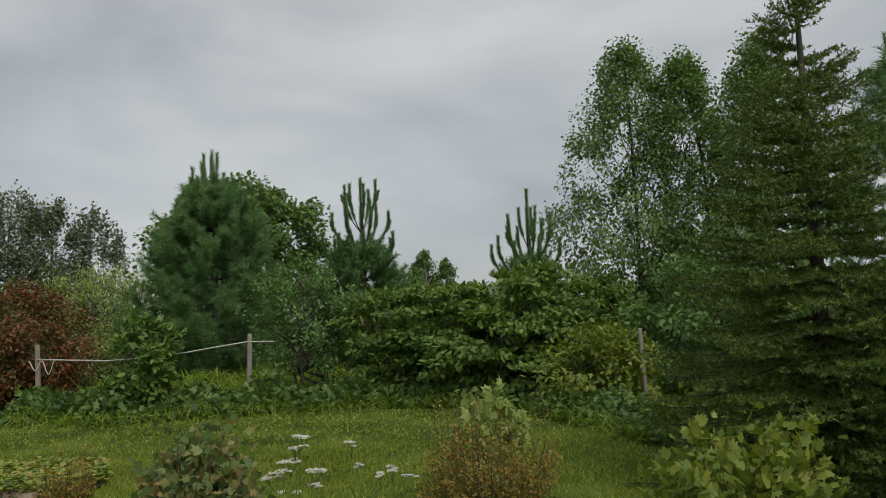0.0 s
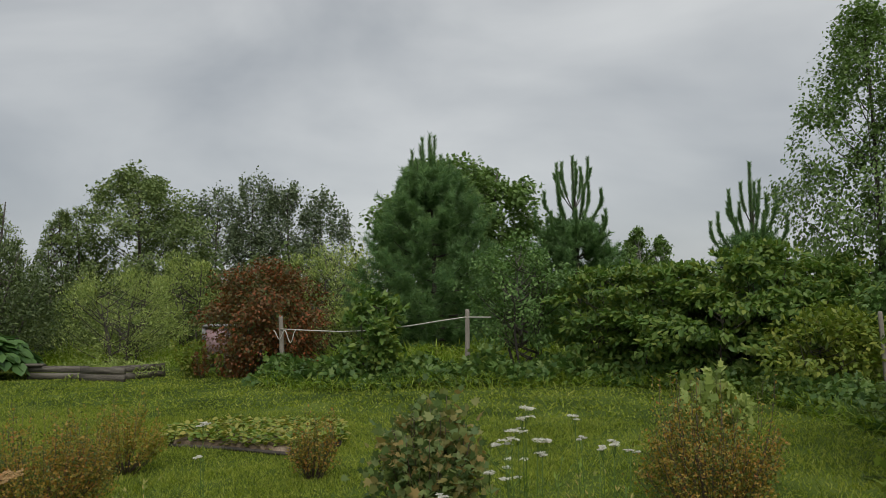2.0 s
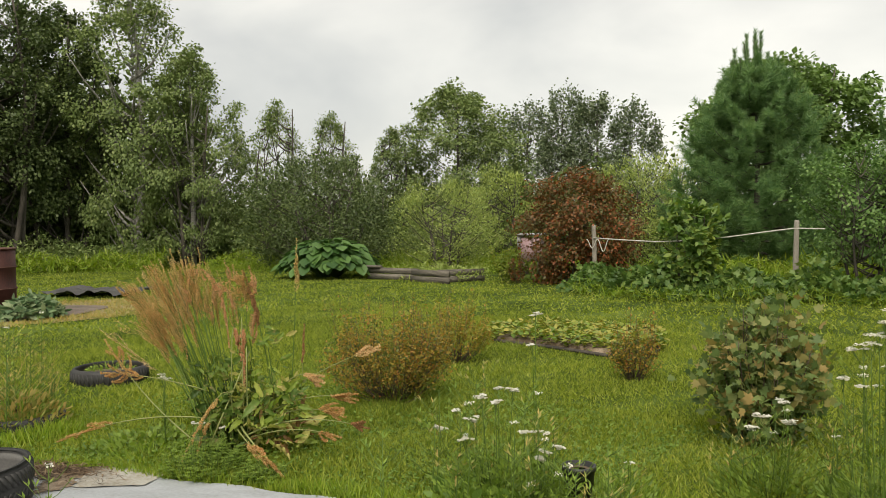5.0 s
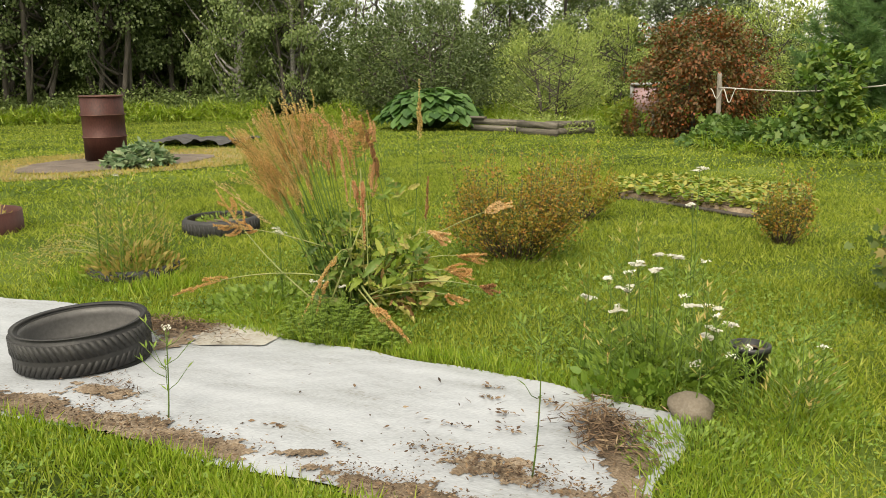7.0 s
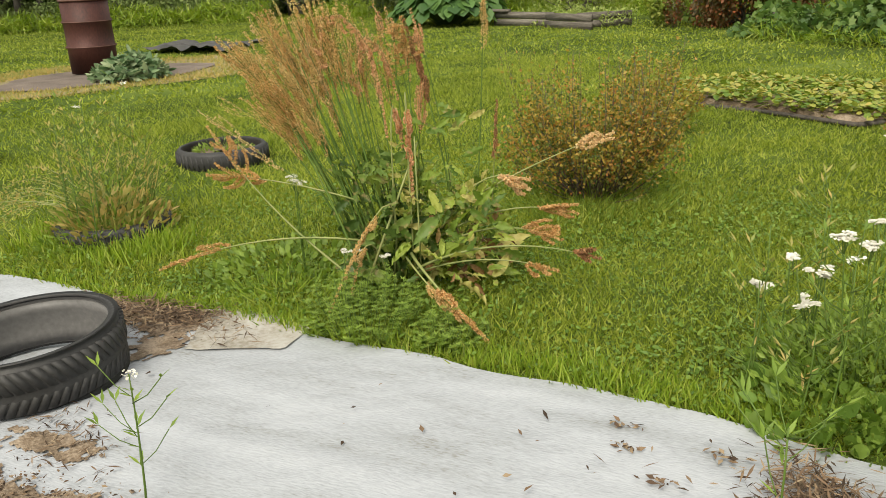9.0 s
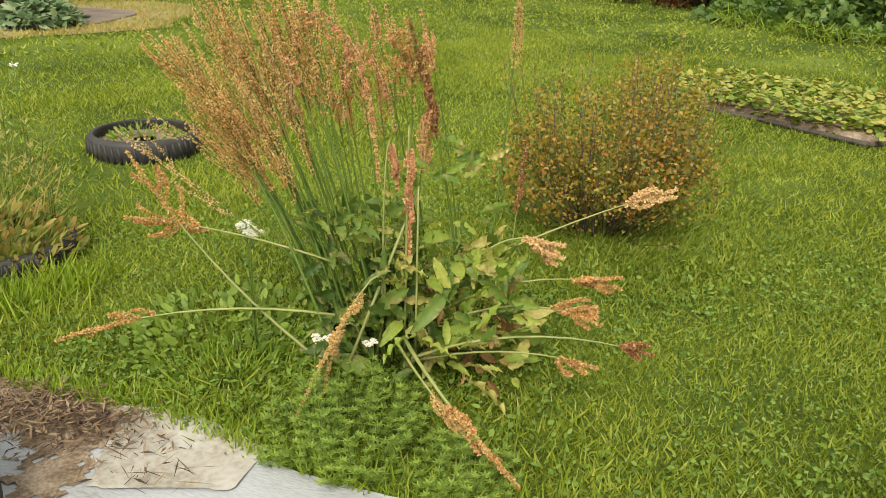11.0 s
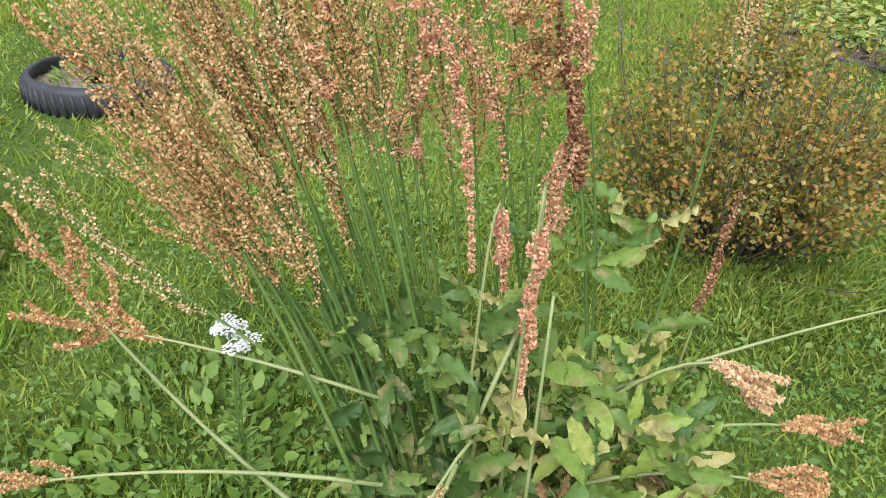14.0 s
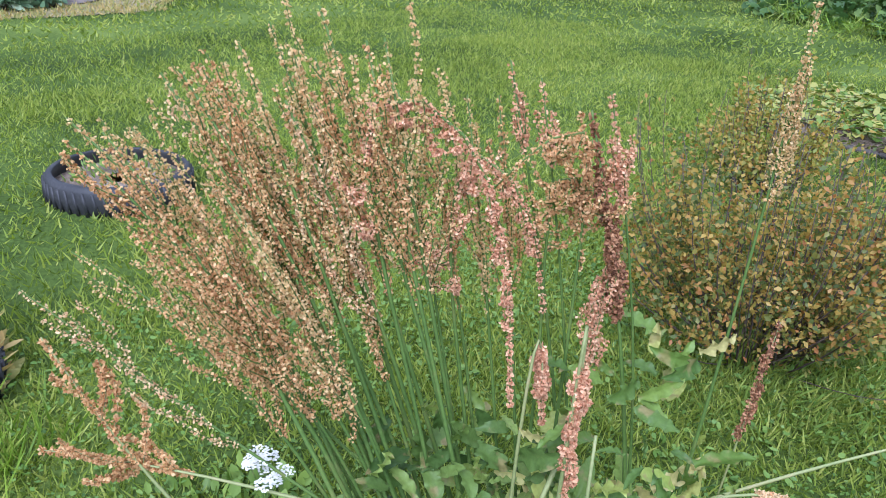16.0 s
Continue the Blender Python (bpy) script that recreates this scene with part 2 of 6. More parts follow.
    "weed_dry": leaf_material("dry_weeds", [(0.14, 0.18, 0.05), (0.24, 0.22, 0.08), (0.36, 0.26, 0.11)], 0.6, 0.3, 3.0),
    "litter": leaf_material("dead_leaf_litter", [(0.04, 0.025, 0.015), (0.10, 0.06, 0.035), (0.22, 0.14, 0.08), (0.35, 0.26, 0.16)], 0.85, 0.0, 5.0, 0.3, (0.8, 0.8, 0.8)),
    "heap": leaf_material("cut_leaf_heap", [(0.05, 0.10, 0.05), (0.10, 0.16, 0.09), (0.22, 0.27, 0.18)], 0.5, 0.2, 3.0, 0.3),
    "soil": rough_material("brown_soil", [(0.36, (0.07, 0.047, 0.028)), (0.5, (0.18, 0.13, 0.085)), (0.64, (0.33, 0.26, 0.19))], 9, 130, 0.95, 1.0, depth=0.012),
    "ash": rough_material("ash_soil", [(0.3, (0.07, 0.055, 0.045)), (0.55, (0.16, 0.125, 0.10)), (0.8, (0.24, 0.20, 0.16))], 3, 60, 0.95, 0.8, depth=0.02),
    "scorched": rough_material("scorched_grass", [(0.3, (0.11, 0.13, 0.03)), (0.5, (0.23, 0.19, 0.085)), (0.75, (0.32, 0.25, 0.13))], 2.5, 70, 0.95, 1.0, depth=0.03),
    "fabric": rough_material("white_fleece", [(0.28, (0.18, 0.17, 0.15)), (0.40, (0.285, 0.30, 0.312)), (0.50, (0.335, 0.352, 0.375)), (0.64, (0.39, 0.407, 0.43))], 3.4, 75, 0.85, 0.5, stretch=(0.7, 2.3, 1), depth=0.010, turn=0.42),
    "cream": rough_material("cream_cloth", [(0.36, (0.22, 0.19, 0.14)), (0.5, (0.34, 0.32, 0.28)), (0.66, (0.41, 0.40, 0.37))], 5, 60, 0.9, 0.3),
    "rubber": rough_material("tyre_rubber", [(0.3, (0.012, 0.012, 0.012)), (0.55, (0.028, 0.027, 0.026)), (0.8, (0.07, 0.065, 0.06))], 9, 90, 0.62, 0.3, depth=0.004),
    "rubber_in": rough_material("tyre_liner", [(0.3, (0.07, 0.067, 0.062)), (0.55, (0.115, 0.11, 0.105)), (0.8, (0.19, 0.18, 0.165))], 5, 70, 0.5, 0.2, depth=0.004),
    "rust": rough_material("rusty_steel", [(0.28, (0.022, 0.009, 0.007)), (0.48, (0.058, 0.017, 0.012)), (0.66, (0.085, 0.028, 0.020)), (0.82, (0.15, 0.075, 0.055))], 4, 55, 0.6, 0.4, 0.25, (1, 1, 0.5), 0.006),
    "rust_rim": rough_material("worn_rim", [(0.3, (0.07, 0.028, 0.02)), (0.6, (0.13, 0.06, 0.045)), (0.8, (0.22, 0.13, 0.10))], 9, 70, 0.55, 0.3, 0.3),
    "board": rough_material("grey_boards", [(0.34, (0.04, 0.033, 0.026)), (0.5, (0.115, 0.10, 0.08)), (0.66, (0.22, 0.195, 0.16))], 3, 30, 0.85, 0.9, stretch=(0.5, 4, 9)),
    "post": rough_material("grey_posts", [(0.3, (0.14, 0.12, 0.10)), (0.55, (0.28, 0.25, 0.21)), (0.8, (0.42, 0.39, 0.34))], 8, 80, 0.85, 0.5, stretch=(3, 3, 0.4)),
    "rope": rough_material("pale_rope", [(0.3, (0.40, 0.37, 0.32)), (0.7, (0.62, 0.59, 0.53))], 30, 200, 0.9, 0.5),
    "stone": rough_material("field_stone", [(0.3, (0.09, 0.075, 0.055)), (0.55, (0.17, 0.14, 0.105)), (0.8, (0.26, 0.23, 0.19))], 7, 110, 0.85, 0.6),
    "black_plastic": rough_material("black_plastic", [(0.3, (0.012, 0.012, 0.013)), (0.7, (0.03, 0.03, 0.03))], 8, 90, 0.45, 0.1),
    "net": rough_material("dark_netting", [(0.3, (0.03, 0.03, 0.03)), (0.7, (0.09, 0.085, 0.08))], 6, 120, 0.8, 0.8),
    "pale_paint": rough_material("pale_grey_paint", [(0.3, (0.26, 0.25, 0.245)), (0.7, (0.40, 0.39, 0.38))], 6, 60, 0.7, 0.2),
    "pink_paint": rough_material("pink_paint", [(0.3, (0.30, 0.19, 0.20)), (0.7, (0.42, 0.28, 0.29))], 6, 60, 0.7, 0.2),
}

# ---- building helpers ----
rng = np.random.default_rng(7)
LEAF = (np.array([(0, 0, 0), (-.5, .42, .10), (0, 1, -.10), (.5, .42, .10)], float), np.array([(0, 2, 1), (0, 3, 2)]))
OVAL = (np.array([(0, 0, 0), (-.40, .22, .09), (-.48, .58, .07), (-.22, .88, 0), (0, 1, -.10), (.22, .88, 0), (.48, .58, .07), (.40, .22, .09), (0, .45, -.02)], float),
        np.array([(8, i, (i + 1) % 8) for i in range(8)]))
LOBED = (np.array([(0, 0, 0), (-.30, .05, .03), (-.52, .22, .0), (-.33, .36, .05), (-.46, .70, -.05), (-.18, .66, .03), (0, 1.05, -.12),
                   (.18, .66, .03), (.46, .70, -.05), (.33, .36, .05), (.52, .22, .0), (.30, .05, .03), (0, .38, -.02)], float),
         np.array([(12, i, (i + 1) % 12) for i in range(12)]))
NEEDLE = (np.array([(-.5, 0, 0), (.5, 0, 0), (0, 1, 0)], float), np.array([(0, 1, 2)]))
BLADE = (np.array([(-.5, 0, 0), (.5, 0, 0), (.36, .55, .10), (-.36, .55, .10), (0, 1, .34)], float), np.array([(0, 1, 2), (0, 2, 3), (3, 2, 4)]))
LONG = (np.array([(0, 0, 0), (-.35, .15, .10), (-.5, .42, .16), (-.42, .72, .02), (0, 1, -.30), (.42, .72, .05), (.5, .42, .12), (.35, .15, .13),
                  (0, .15, 0), (0, .42, .04), (0, .72, -.08)], float),
        np.array([(0, 8, 1), (1, 8, 9), (1, 9, 2), (2, 9, 10), (2, 10, 3), (3, 10, 4), (0, 7, 8), (7, 9, 8), (7, 6, 9), (6, 10, 9), (6, 5, 10), (5, 4, 10)]))
ROUND = (np.array([(0, 0, 0), (-.45, .30, .10), (-.40, .70, .06), (0, 1, -.10), (.40, .70, .06), (.45, .30, .10)], float), np.array([(0, 3, 2), (0, 2, 1), (0, 5, 4), (0, 4, 3)]))
SEED = (np.array([(0, 0, 0), (-.5, .5, .1), (0, 1, 0), (.5, .5, .1), (0, .5, -.5)], float), np.array([(0, 2, 1), (0, 3, 2), (0, 4, 2)]))


def mesh_of(name, V, F, mat, smooth=False):
    V, F = np.asarray(V, np.float32), np.asarray(F, np.int32)
    me = bpy.data.meshes.new(name)
    k = F.shape[1]
    me.vertices.add(len(V))
    me.vertices.foreach_set("co", V.ravel())
    me.loops.add(F.size)
    me.loops.foreach_set("vertex_index", F.ravel())
    me.polygons.add(len(F))
    me.polygons.foreach_set("loop_start", np.arange(0, F.size, k, dtype=np.int32))
    me.polygons.foreach_set("loop_total", np.full(len(F), k, np.int32))
    if smooth:
        me.polygons.foreach_set("use_smooth", np.ones(len(F), bool))
    me.update(calc_edges=True)
    me.materials.append(mat)
    return me


def part(name, vf, mat, parent=None, label="", smooth=False, at=(0, 0, 0), kind=""):
    ob = new(name, mesh_of(name, vf[0], vf[1], mat, smooth))
    ob.location = at
    if parent is not None:
        ob.parent = parent
    return tagged(ob, label, kind=kind)


def thing(name, x, y, z, label, category, group="", kind="", turn=0):
    ob = new(name)
    ob.matrix_basis = pose(x, y, z, 0, 0, turn)
    ob.empty_display_size = 0.1
    return tagged(ob, label, category, group, kind)


def unit(a):
    return a / np.maximum(np.linalg.norm(a, axis=-1, keepdims=True), 1e-9)


def rand_dirs(n):
    return unit(rng.normal(size=(n, 3)))


def leaves(P, D, N, L, W, shape=LEAF):
    """Leaves of that shape at P, growing along D, facing N; L, W: length and width, one or one each."""
    P, D = np.asarray(P, float), unit(np.asarray(D, float))
    n = len(P)
    X = unit(np.cross(D, N))
    Z = np.cross(X, D)
    L, W = np.broadcast_to(L, n)[:, None, None], np.broadcast_to(W, n)[:, None, None]
    T, F = shape
    V = P[:, None] + X[:, None] * T[None, :, :1] * W + D[:, None] * T[None, :, 1:2] * L + Z[:, None] * T[None, :, 2:] * W
    return V.reshape(-1, 3), (F[None] + (np.arange(n) * len(T))[:, None, None]).reshape(-1, F.shape[1])


def joined(items):
    V, F, k = [], [], 0
    for v, f in items:
        V.append(np.asarray(v, float)), F.append(np.asarray(f) + k)
        k += len(v)
    return np.concatenate(V), np.concatenate(F)


def tube(points, radii, sides=6):
    """A tapered tube through points, closed at its ends."""
    P = np.asarray(points, float)
    R = np.broadcast_to(radii, len(P))
    T = unit(np.gradient(P, axis=0))
    ref = np.array([0.0, 0, 1]) if abs(T[:, 2]).mean() < 0.8 else np.array([1.0, 0, 0])
    U = unit(np.cross(T, ref))
    W = np.cross(T, U)
    a = np.linspace(0, 2 * np.pi, sides, endpoint=False)
    V = (P[:, None] + R[:, None, None] * (np.cos(a)[None, :, None] * U[:, None] + np.sin(a)[None, :, None] * W[:, None])).reshape(-1, 3)
    F = []
    for i in range(len(P) - 1):
        for j in range(sides):
            p, q = i * sides + j, i * sides + (j + 1) % sides
            F += [(p, q, q + sides), (p, q + sides, p + sides)]
    V = np.concatenate([V, P[:1], P[-1:]])
    e = len(P) * sides
    for j in range(sides):
        F += [(e, (j + 1) % sides, j), (e + 1, e - sides + j, e - sides + (j + 1) % sides)]
    return V, np.array(F)


def arc(a, b, bend=(0, 0, 0), n=7):
    s = np.linspace(0, 1, n)[:, None]
    a, b, bend = np.asarray(a, float), np.asarray(b, float), np.asarray(bend, float)
    return a + (b - a) * s + bend * 4 * s * (1 - s)


def lathe(profile, steps=48):
    """Turns a closed or open profile of (radius, height) round the z axis."""
    pr = np.asarray(profile, float)
    a = np.linspace(0, 2 * np.pi, steps, endpoint=False)
    V = np.stack([pr[None, :, 0] * np.cos(a)[:, None], pr[None, :, 0] * np.sin(a)[:, None], np.broadcast_to(pr[:, 1], (steps, len(pr)))], -1).reshape(-1, 3)
    k, F = len(pr), []
    for i in range(steps):
        for j in range(k - 1):
            p, q = i * k + j, ((i + 1) % steps) * k + j
            F += [(p, q, q + 1), (p, q + 1, p + 1)]
    return V, np.array(F)


def box(sx, sy, sz, bevel=0.006, at=(0, 0, 0), turn=0.0):
    bm = bmesh.new()
    bmesh.ops.create_cube(bm, size=1, matrix=Matrix.Translation(at) @ Matrix.Rotation(turn, 4, "Z") @ Matrix.Diagonal((sx, sy, sz, 1)))
    bmesh.ops.bevel(bm, geom=bm.edges[:], offset=bevel, segments=2, affect="EDGES")
    bmesh.ops.triangulate(bm, faces=bm.faces[:])
    bm.verts.index_update()
    out = np.array([v.co[:] for v in bm.verts]), np.array([[v.index for v in f.verts] for f in bm.faces])
    bm.free()
    return out


def inside(P, poly):
    """Which of the points P (n, 2) lie in the polygon."""
    x, y = P[:, 0], P[:, 1]
    hit = np.zeros(len(P), bool)
    for (x0, y0), (x1, y1) in zip(poly, poly[1:] + poly[:1]):
        c = (y0 > y) != (y1 > y)
        hit ^= c & (x < (x1 - x0) * (y - y0) / (y1 - y0 + 1e-12) + x0)
    return hit


def wave(x, y, s=1.0, k=0):
    """A smooth uneven field of about -1 to 1."""
    return (np.sin(1.7 * s * x + 0.6 * s * y + k) + np.sin(-0.9 * s * x + 2.1 * s * y + 1.3 * k + 1) + np.sin(2.9 * s * x - 1.6 * s * y + 2.1 * k + 2)) / 3


def ground_z(x, y):
    return 0.012 * wave(x, y, 1.1) + 0.006 * wave(x, y, 3.7, 1)


# ---- ground ----
def axis():
    near = np.arange(-30, 30.01, 0.5)
    far = 30 + np.geomspace(1, 900, 14)
    return np.concatenate([-far[::-1], near, far])


ax_x, ax_y = axis() - 6, axis() + 8
gx, gy = np.meshgrid(ax_x, ax_y, indexing="ij")
gv = np.stack([gx, gy, ground_z(gx, gy)], -1).reshape(-1, 3)
gi = np.arange(gx.size).reshape(gx.shape)
gf = np.stack([gi[:-1, :-1], gi[1:, :-1], gi[1:, 1:], gi[:-1, 1:]], -1).reshape(-1, 4)
ground = tagged(part("ground", (gv, gf), M["lawn"], smooth=True), "mown green lawn running out to rough meadow", "ground", kind="structure")

SHEET = [(-6.3, 1.15), (-5.09, 1.68), (-4.71, 1.88), (-4.02, 2.1), (-3.76, 2.23), (-3.44, 2.32), (-3.01, 2.48), (-2.63, 2.63), (-2.24, 2.76), (-1.93, 2.82), (-1.75, 2.85),
         (-1.65, 2.68), (-1.55, 2.4), (-1.50, 2.2), (-1.62, 1.98), (-1.94, 1.80), (-2.23, 1.68), (-2.4, 1.60), (-2.65, 1.52), (-2.95, 1.40), (-3.25, 1.25), (-3.6, 1.1), (-4.4, 0.7), (-5.8, 0.1)]
BED = [(-4.65, 6.6), (-4.05, 6.58), (-3.35, 6.45), (-3.12, 6.95), (-3.5, 7.7), (-4.65, 7.62), (-4.98, 7.05)]
ASH = (-11.5, 4.85)


def patch(name, test, x0, x1, y0, y1, step, lift, mat, label, category, relief=0.0, k=0, rounds=5):
    """A thin uneven layer on the ground, wherever test(points) holds."""
    xs, ys = np.arange(x0, x1, step), np.arange(y0, y1, step)
    X, Y = np.meshgrid(xs, ys, indexing="ij")
    X = X + 0.3 * step * wave(X, Y, 9, k)
    Y = Y + 0.3 * step * wave(Y, X, 9, k + 1)
    keep = test(np.stack([X.ravel(), Y.ravel()], 1)).reshape(X.shape)
    Z = ground_z(X, Y) + lift + relief * (0.5 + 0.5 * wave(X, Y, 7, k)) + 0.5 * relief * wave(X, Y, 23, k)
    idx = np.arange(X.size).reshape(X.shape)
    cell = keep[:-1, :-1] & keep[1:, :-1] & keep[1:, 1:] & keep[:-1, 1:]
    F = np.stack([idx[:-1, :-1], idx[1:, :-1], idx[1:, 1:], idx[:-1, 1:]], -1)[cell]
    used = np.unique(F)
    lookup = np.full(X.size, -1)
    lookup[used] = np.arange(len(used))
    V, F = np.stack([X, Y, Z], -1).reshape(-1, 3)[used], lookup[F]
    # rounds off the stepped outline
    E = np.sort(np.concatenate([F[:, [0, 1]], F[:, [1, 2]], F[:, [2, 3]], F[:, [3, 0]]]), axis=1)
    E, times = np.unique(E, axis=0, return_counts=True)
    E = E[times == 1]
    count = np.bincount(E.ravel(), minlength=len(V))
    for again in range(rounds):
        mean = np.zeros_like(V)
        np.add.at(mean, E[:, 0], V[E[:, 1]])
        np.add.at(mean, E[:, 1], V[E[:, 0]])
        rim = count == 2
        V[rim] = 0.4 * V[rim] + 0.6 * mean[rim] / 2
    return tagged(part(name, (V, F), mat, smooth=True), label, category, kind="structure")


def in_sheet(P):
    Q = P + 0.035 * np.stack([wave(P[:, 0], P[:, 1], 6), wave(P[:, 1], P[:, 0], 5, 2)], 1)
    return inside(Q, SHEET)


def near_ash(P, r):
    d = np.hypot((P[:, 0] - ASH[0]) / 1.0, (P[:, 1] - ASH[1]) / 1.35)
    return d < r * (1 + 0.16 * wave(P[:, 0], P[:, 1], 1.5))


patch("ground_fleece", in_sheet, -6.4, -1.5, 0.1, 2.95, 0.012, 0.012, M["fabric"], "worn white ground fleece with dirt, laid on the lawn", "ground cover", 0.004)
patch("scorched_ground", lambda P: near_ash(P, 1.55), -13.5, -8.8, 1.8, 7.6, 0.06, 0.004, M["scorched"], "ring of scorched straw-coloured grass round the burning barrel", "ground", 0.006)
patch("ash_ground", lambda P: near_ash(P, 1.0), -13, -9.5, 2.5, 7, 0.06, 0.014, M["ash"], "bare ashy brown soil round the burning barrel", "ground", 0.008, 3)


# ---- plants ----
def broadleaf(name, x, y, h, w, label, leaf="birch", n=9000, low=0.2, size=0.06, wide=0.7, clumps=60, stems=1, bark="bark", shape=LEAF, droop=0.5,
              top=0.55, clump=0.13, category="tree", group="", fat=0.016, flat=0.8, point=0.5, limb=0.006):
    """A tree or tall shrub: tapered stems, limbs that reach the clumps, and a crown of single leaves."""
    t = thing(name, x, y, 0, label, category, group)
    zc = low + (0.98 - low) * np.linspace(0, 1, clumps) ** 0.9
    zc = zc + rng.normal(0, 0.02, clumps)
    rel = np.clip((zc - low) / (1 - low), 0, 1)
    prof = np.where(rel < top, 0.55 + 0.45 * (rel / top) ** 0.8, np.clip(1 - ((rel - top) / (1.02 - top)) ** (1 / point), 0.02, 1) ** point)
    ang = rng.uniform(0, 2 * np.pi, clumps)
    rad = w / 2 * prof * rng.uniform(0.25, 1.08, clumps) ** 0.6
    C = np.stack([rad * np.cos(ang), rad * np.sin(ang), zc * h * 0.97], 1)
    foot = [np.array([0.0, 0, 0])] if stems == 1 else [np.array([0.12 * w * math.cos(i * 2.4), 0.12 * w * math.sin(i * 2.4), 0]) for i in range(stems)]
    for i, f in enumerate(foot):
        tip = np.array([f[0] * 2.2, f[1] * 2.2, h * (0.92 if i == 0 else 0.7)])
        part("trunk", tube(arc(f, tip, rng.normal(0, 0.03 * h, 3) * (1, 1, 0), 9), np.linspace(fat * h, 0.003 * h, 9), 7), M[bark], t, smooth=True)
    limbs = []
    for c in C[:: max(1, clumps // 45)]:
        f = foot[int(rng.integers(len(foot)))]
        s = max(0.06, (c[2] - 0.45 * math.hypot(c[0], c[1]) - 0.1 * h) / h)
        a = f * (1 + 1.2 * s) + np.array([0, 0, s * h])
        limbs.append(tube(arc(a, c, (0, 0, -0.03 * h), 5), np.linspace(limb * h, 0.25 * limb * h, 5), 4))
    part("limb", joined(limbs), M[bark], t, kind="stuff")
    per = rng.multinomial(n, rng.dirichlet(np.full(clumps, 5.0)))
    own = np.repeat(np.arange(clumps), per)
    rc = (clump * w * rng.uniform(0.7, 1.4, clumps))[own]
    off = rand_dirs(n) * (rng.uniform(0, 1, (n, 1)) ** 0.45) * rc[:, None] * (1, 1, flat)
    P = C[own] + off
    P[:, 2] = np.clip(P[:, 2], 0.04, None)
    out = unit(P - np.array([0, 0, 0.45 * h]))
    D = unit(0.6 * out + 0.7 * rand_dirs(n) - (0, 0, droop))
    N = unit(0.5 * rand_dirs(n) + 0.4 * out + (0, 0, 0.7))
    L = size * rng.uniform(0.65, 1.25, n)
    part("crown", leaves(P, D, N, L, L * wide, shape), M[leaf], t, kind="stuff")
    return t


def bush(name, x, y, h, w, label, leaf, n=2500, stems=40, size=0.022, wide=0.6, stem="twig", low=0.12, shape=LEAF, category="bush", group="", d=1.0, upright=0.3, thick=0.003, stray=0, loose=0.034):
    """A many-stemmed bush: thin bent stems from one foot, leaves set along them."""
    t = thing(name, x, y, 0, label, category, group)
    rods, P, D = [], [], []
    per = max(4, n // stems)
    for i in range(stems):
        a, r = rng.uniform(0, 2 * np.pi), w / 2 * math.sqrt(rng.uniform(0.02, 1))
        z = h * (rng.uniform(0.5, 1.0) + 0.16 * rng.uniform(0, 1) ** 3) * (1 - 0.35 * (2 * r / w) ** 3)
        foot = np.array([0.16 * w * math.cos(a) * rng.uniform(0, 1), 0.16 * w * d * math.sin(a) * rng.uniform(0, 1), 0])
        tip = np.array([r * math.cos(a), r * d * math.sin(a), z])
        pts = arc(foot, tip, (0.12 * r * math.cos(a), 0.12 * r * math.sin(a), 0.06 * z), 7)
        rods.append(tube(pts, np.linspace(thick, thick * 0.35, 7), 4))
        s = low + (1 - low) * rng.uniform(0, 1, per) ** 0.75
        k = np.clip((s * 6).astype(int), 0, 5)
        q = pts[k] + (pts[k + 1] - pts[k]) * (s * 6 - k)[:, None]
        P.append(q + rng.normal(0, loose * w, (per, 3)) * (1, 1, 0.8))
        D.append(unit(rand_dirs(per) + (0.5 * math.cos(a), 0.5 * math.sin(a), upright)))
    for i in range(stray):
        a = rng.uniform(0, 2 * np.pi)
        dirn = np.array([math.cos(a), math.sin(a), 0])
        low_one = i % 9 == 0
        pts = arc(dirn * 0.1 * w, dirn * w * (rng.uniform(0.5, 0.62) if low_one else rng.uniform(0.2, 0.5)) + (0, 0, h * (rng.uniform(0.15, 0.5) if low_one else rng.uniform(0.95, 1.22))), dirn * 0.08 * w, 7)
        rods.append(tube(pts, np.linspace(thick * 0.6, thick * 0.25, 7), 4))
        m = int(rng.integers(14, 30))
        f = rng.uniform(0.45, 1, m)
        k = np.clip((f * 6).astype(int), 0, 5)
        P.append(pts[k] + (pts[k + 1] - pts[k]) * (f * 6 - k)[:, None] + rng.normal(0, 0.010, (m, 3)))
        D.append(unit(rand_dirs(m) + dirn * 0.4 + (0, 0, upright)))
    part("stem", joined(rods), M[stem], t, kind="stuff")
    P, D = np.concatenate(P), np.concatenate(D)
    P[:, 2] = np.clip(P[:, 2], 0.015, None)
    L = size * rng.uniform(0.6, 1.3, len(P))
    part("foliage", leaves(P, D, unit(rand_dirs(len(P)) + (0, 0, 0.35)), L, L * wide, shape), M[leaf], t, kind="stuff")
    return t


def brush(pts, length, width, per_m, lean, n_max=4000):
    """Needles round a shoot."""
    pts = np.asarray(pts)
    seg = np.linalg.norm(np.diff(pts, axis=0), axis=1)
    n = max(6, min(n_max, int(seg.sum() * per_m)))
    s = rng.uniform(0, len(pts) - 1.001, n)
    k = s.astype(int)
    dirn = unit(np.diff(pts, axis=0))[k]
    P = pts[k] + (pts[k + 1] - pts[k]) * (s - k)[:, None]
    side = unit(np.cross(dirn, rand_dirs(n)))
    D = unit(side + dirn * lean)
    return P, D, np.full(n, length) * rng.uniform(0.75, 1.15, n), np.full(n, width)


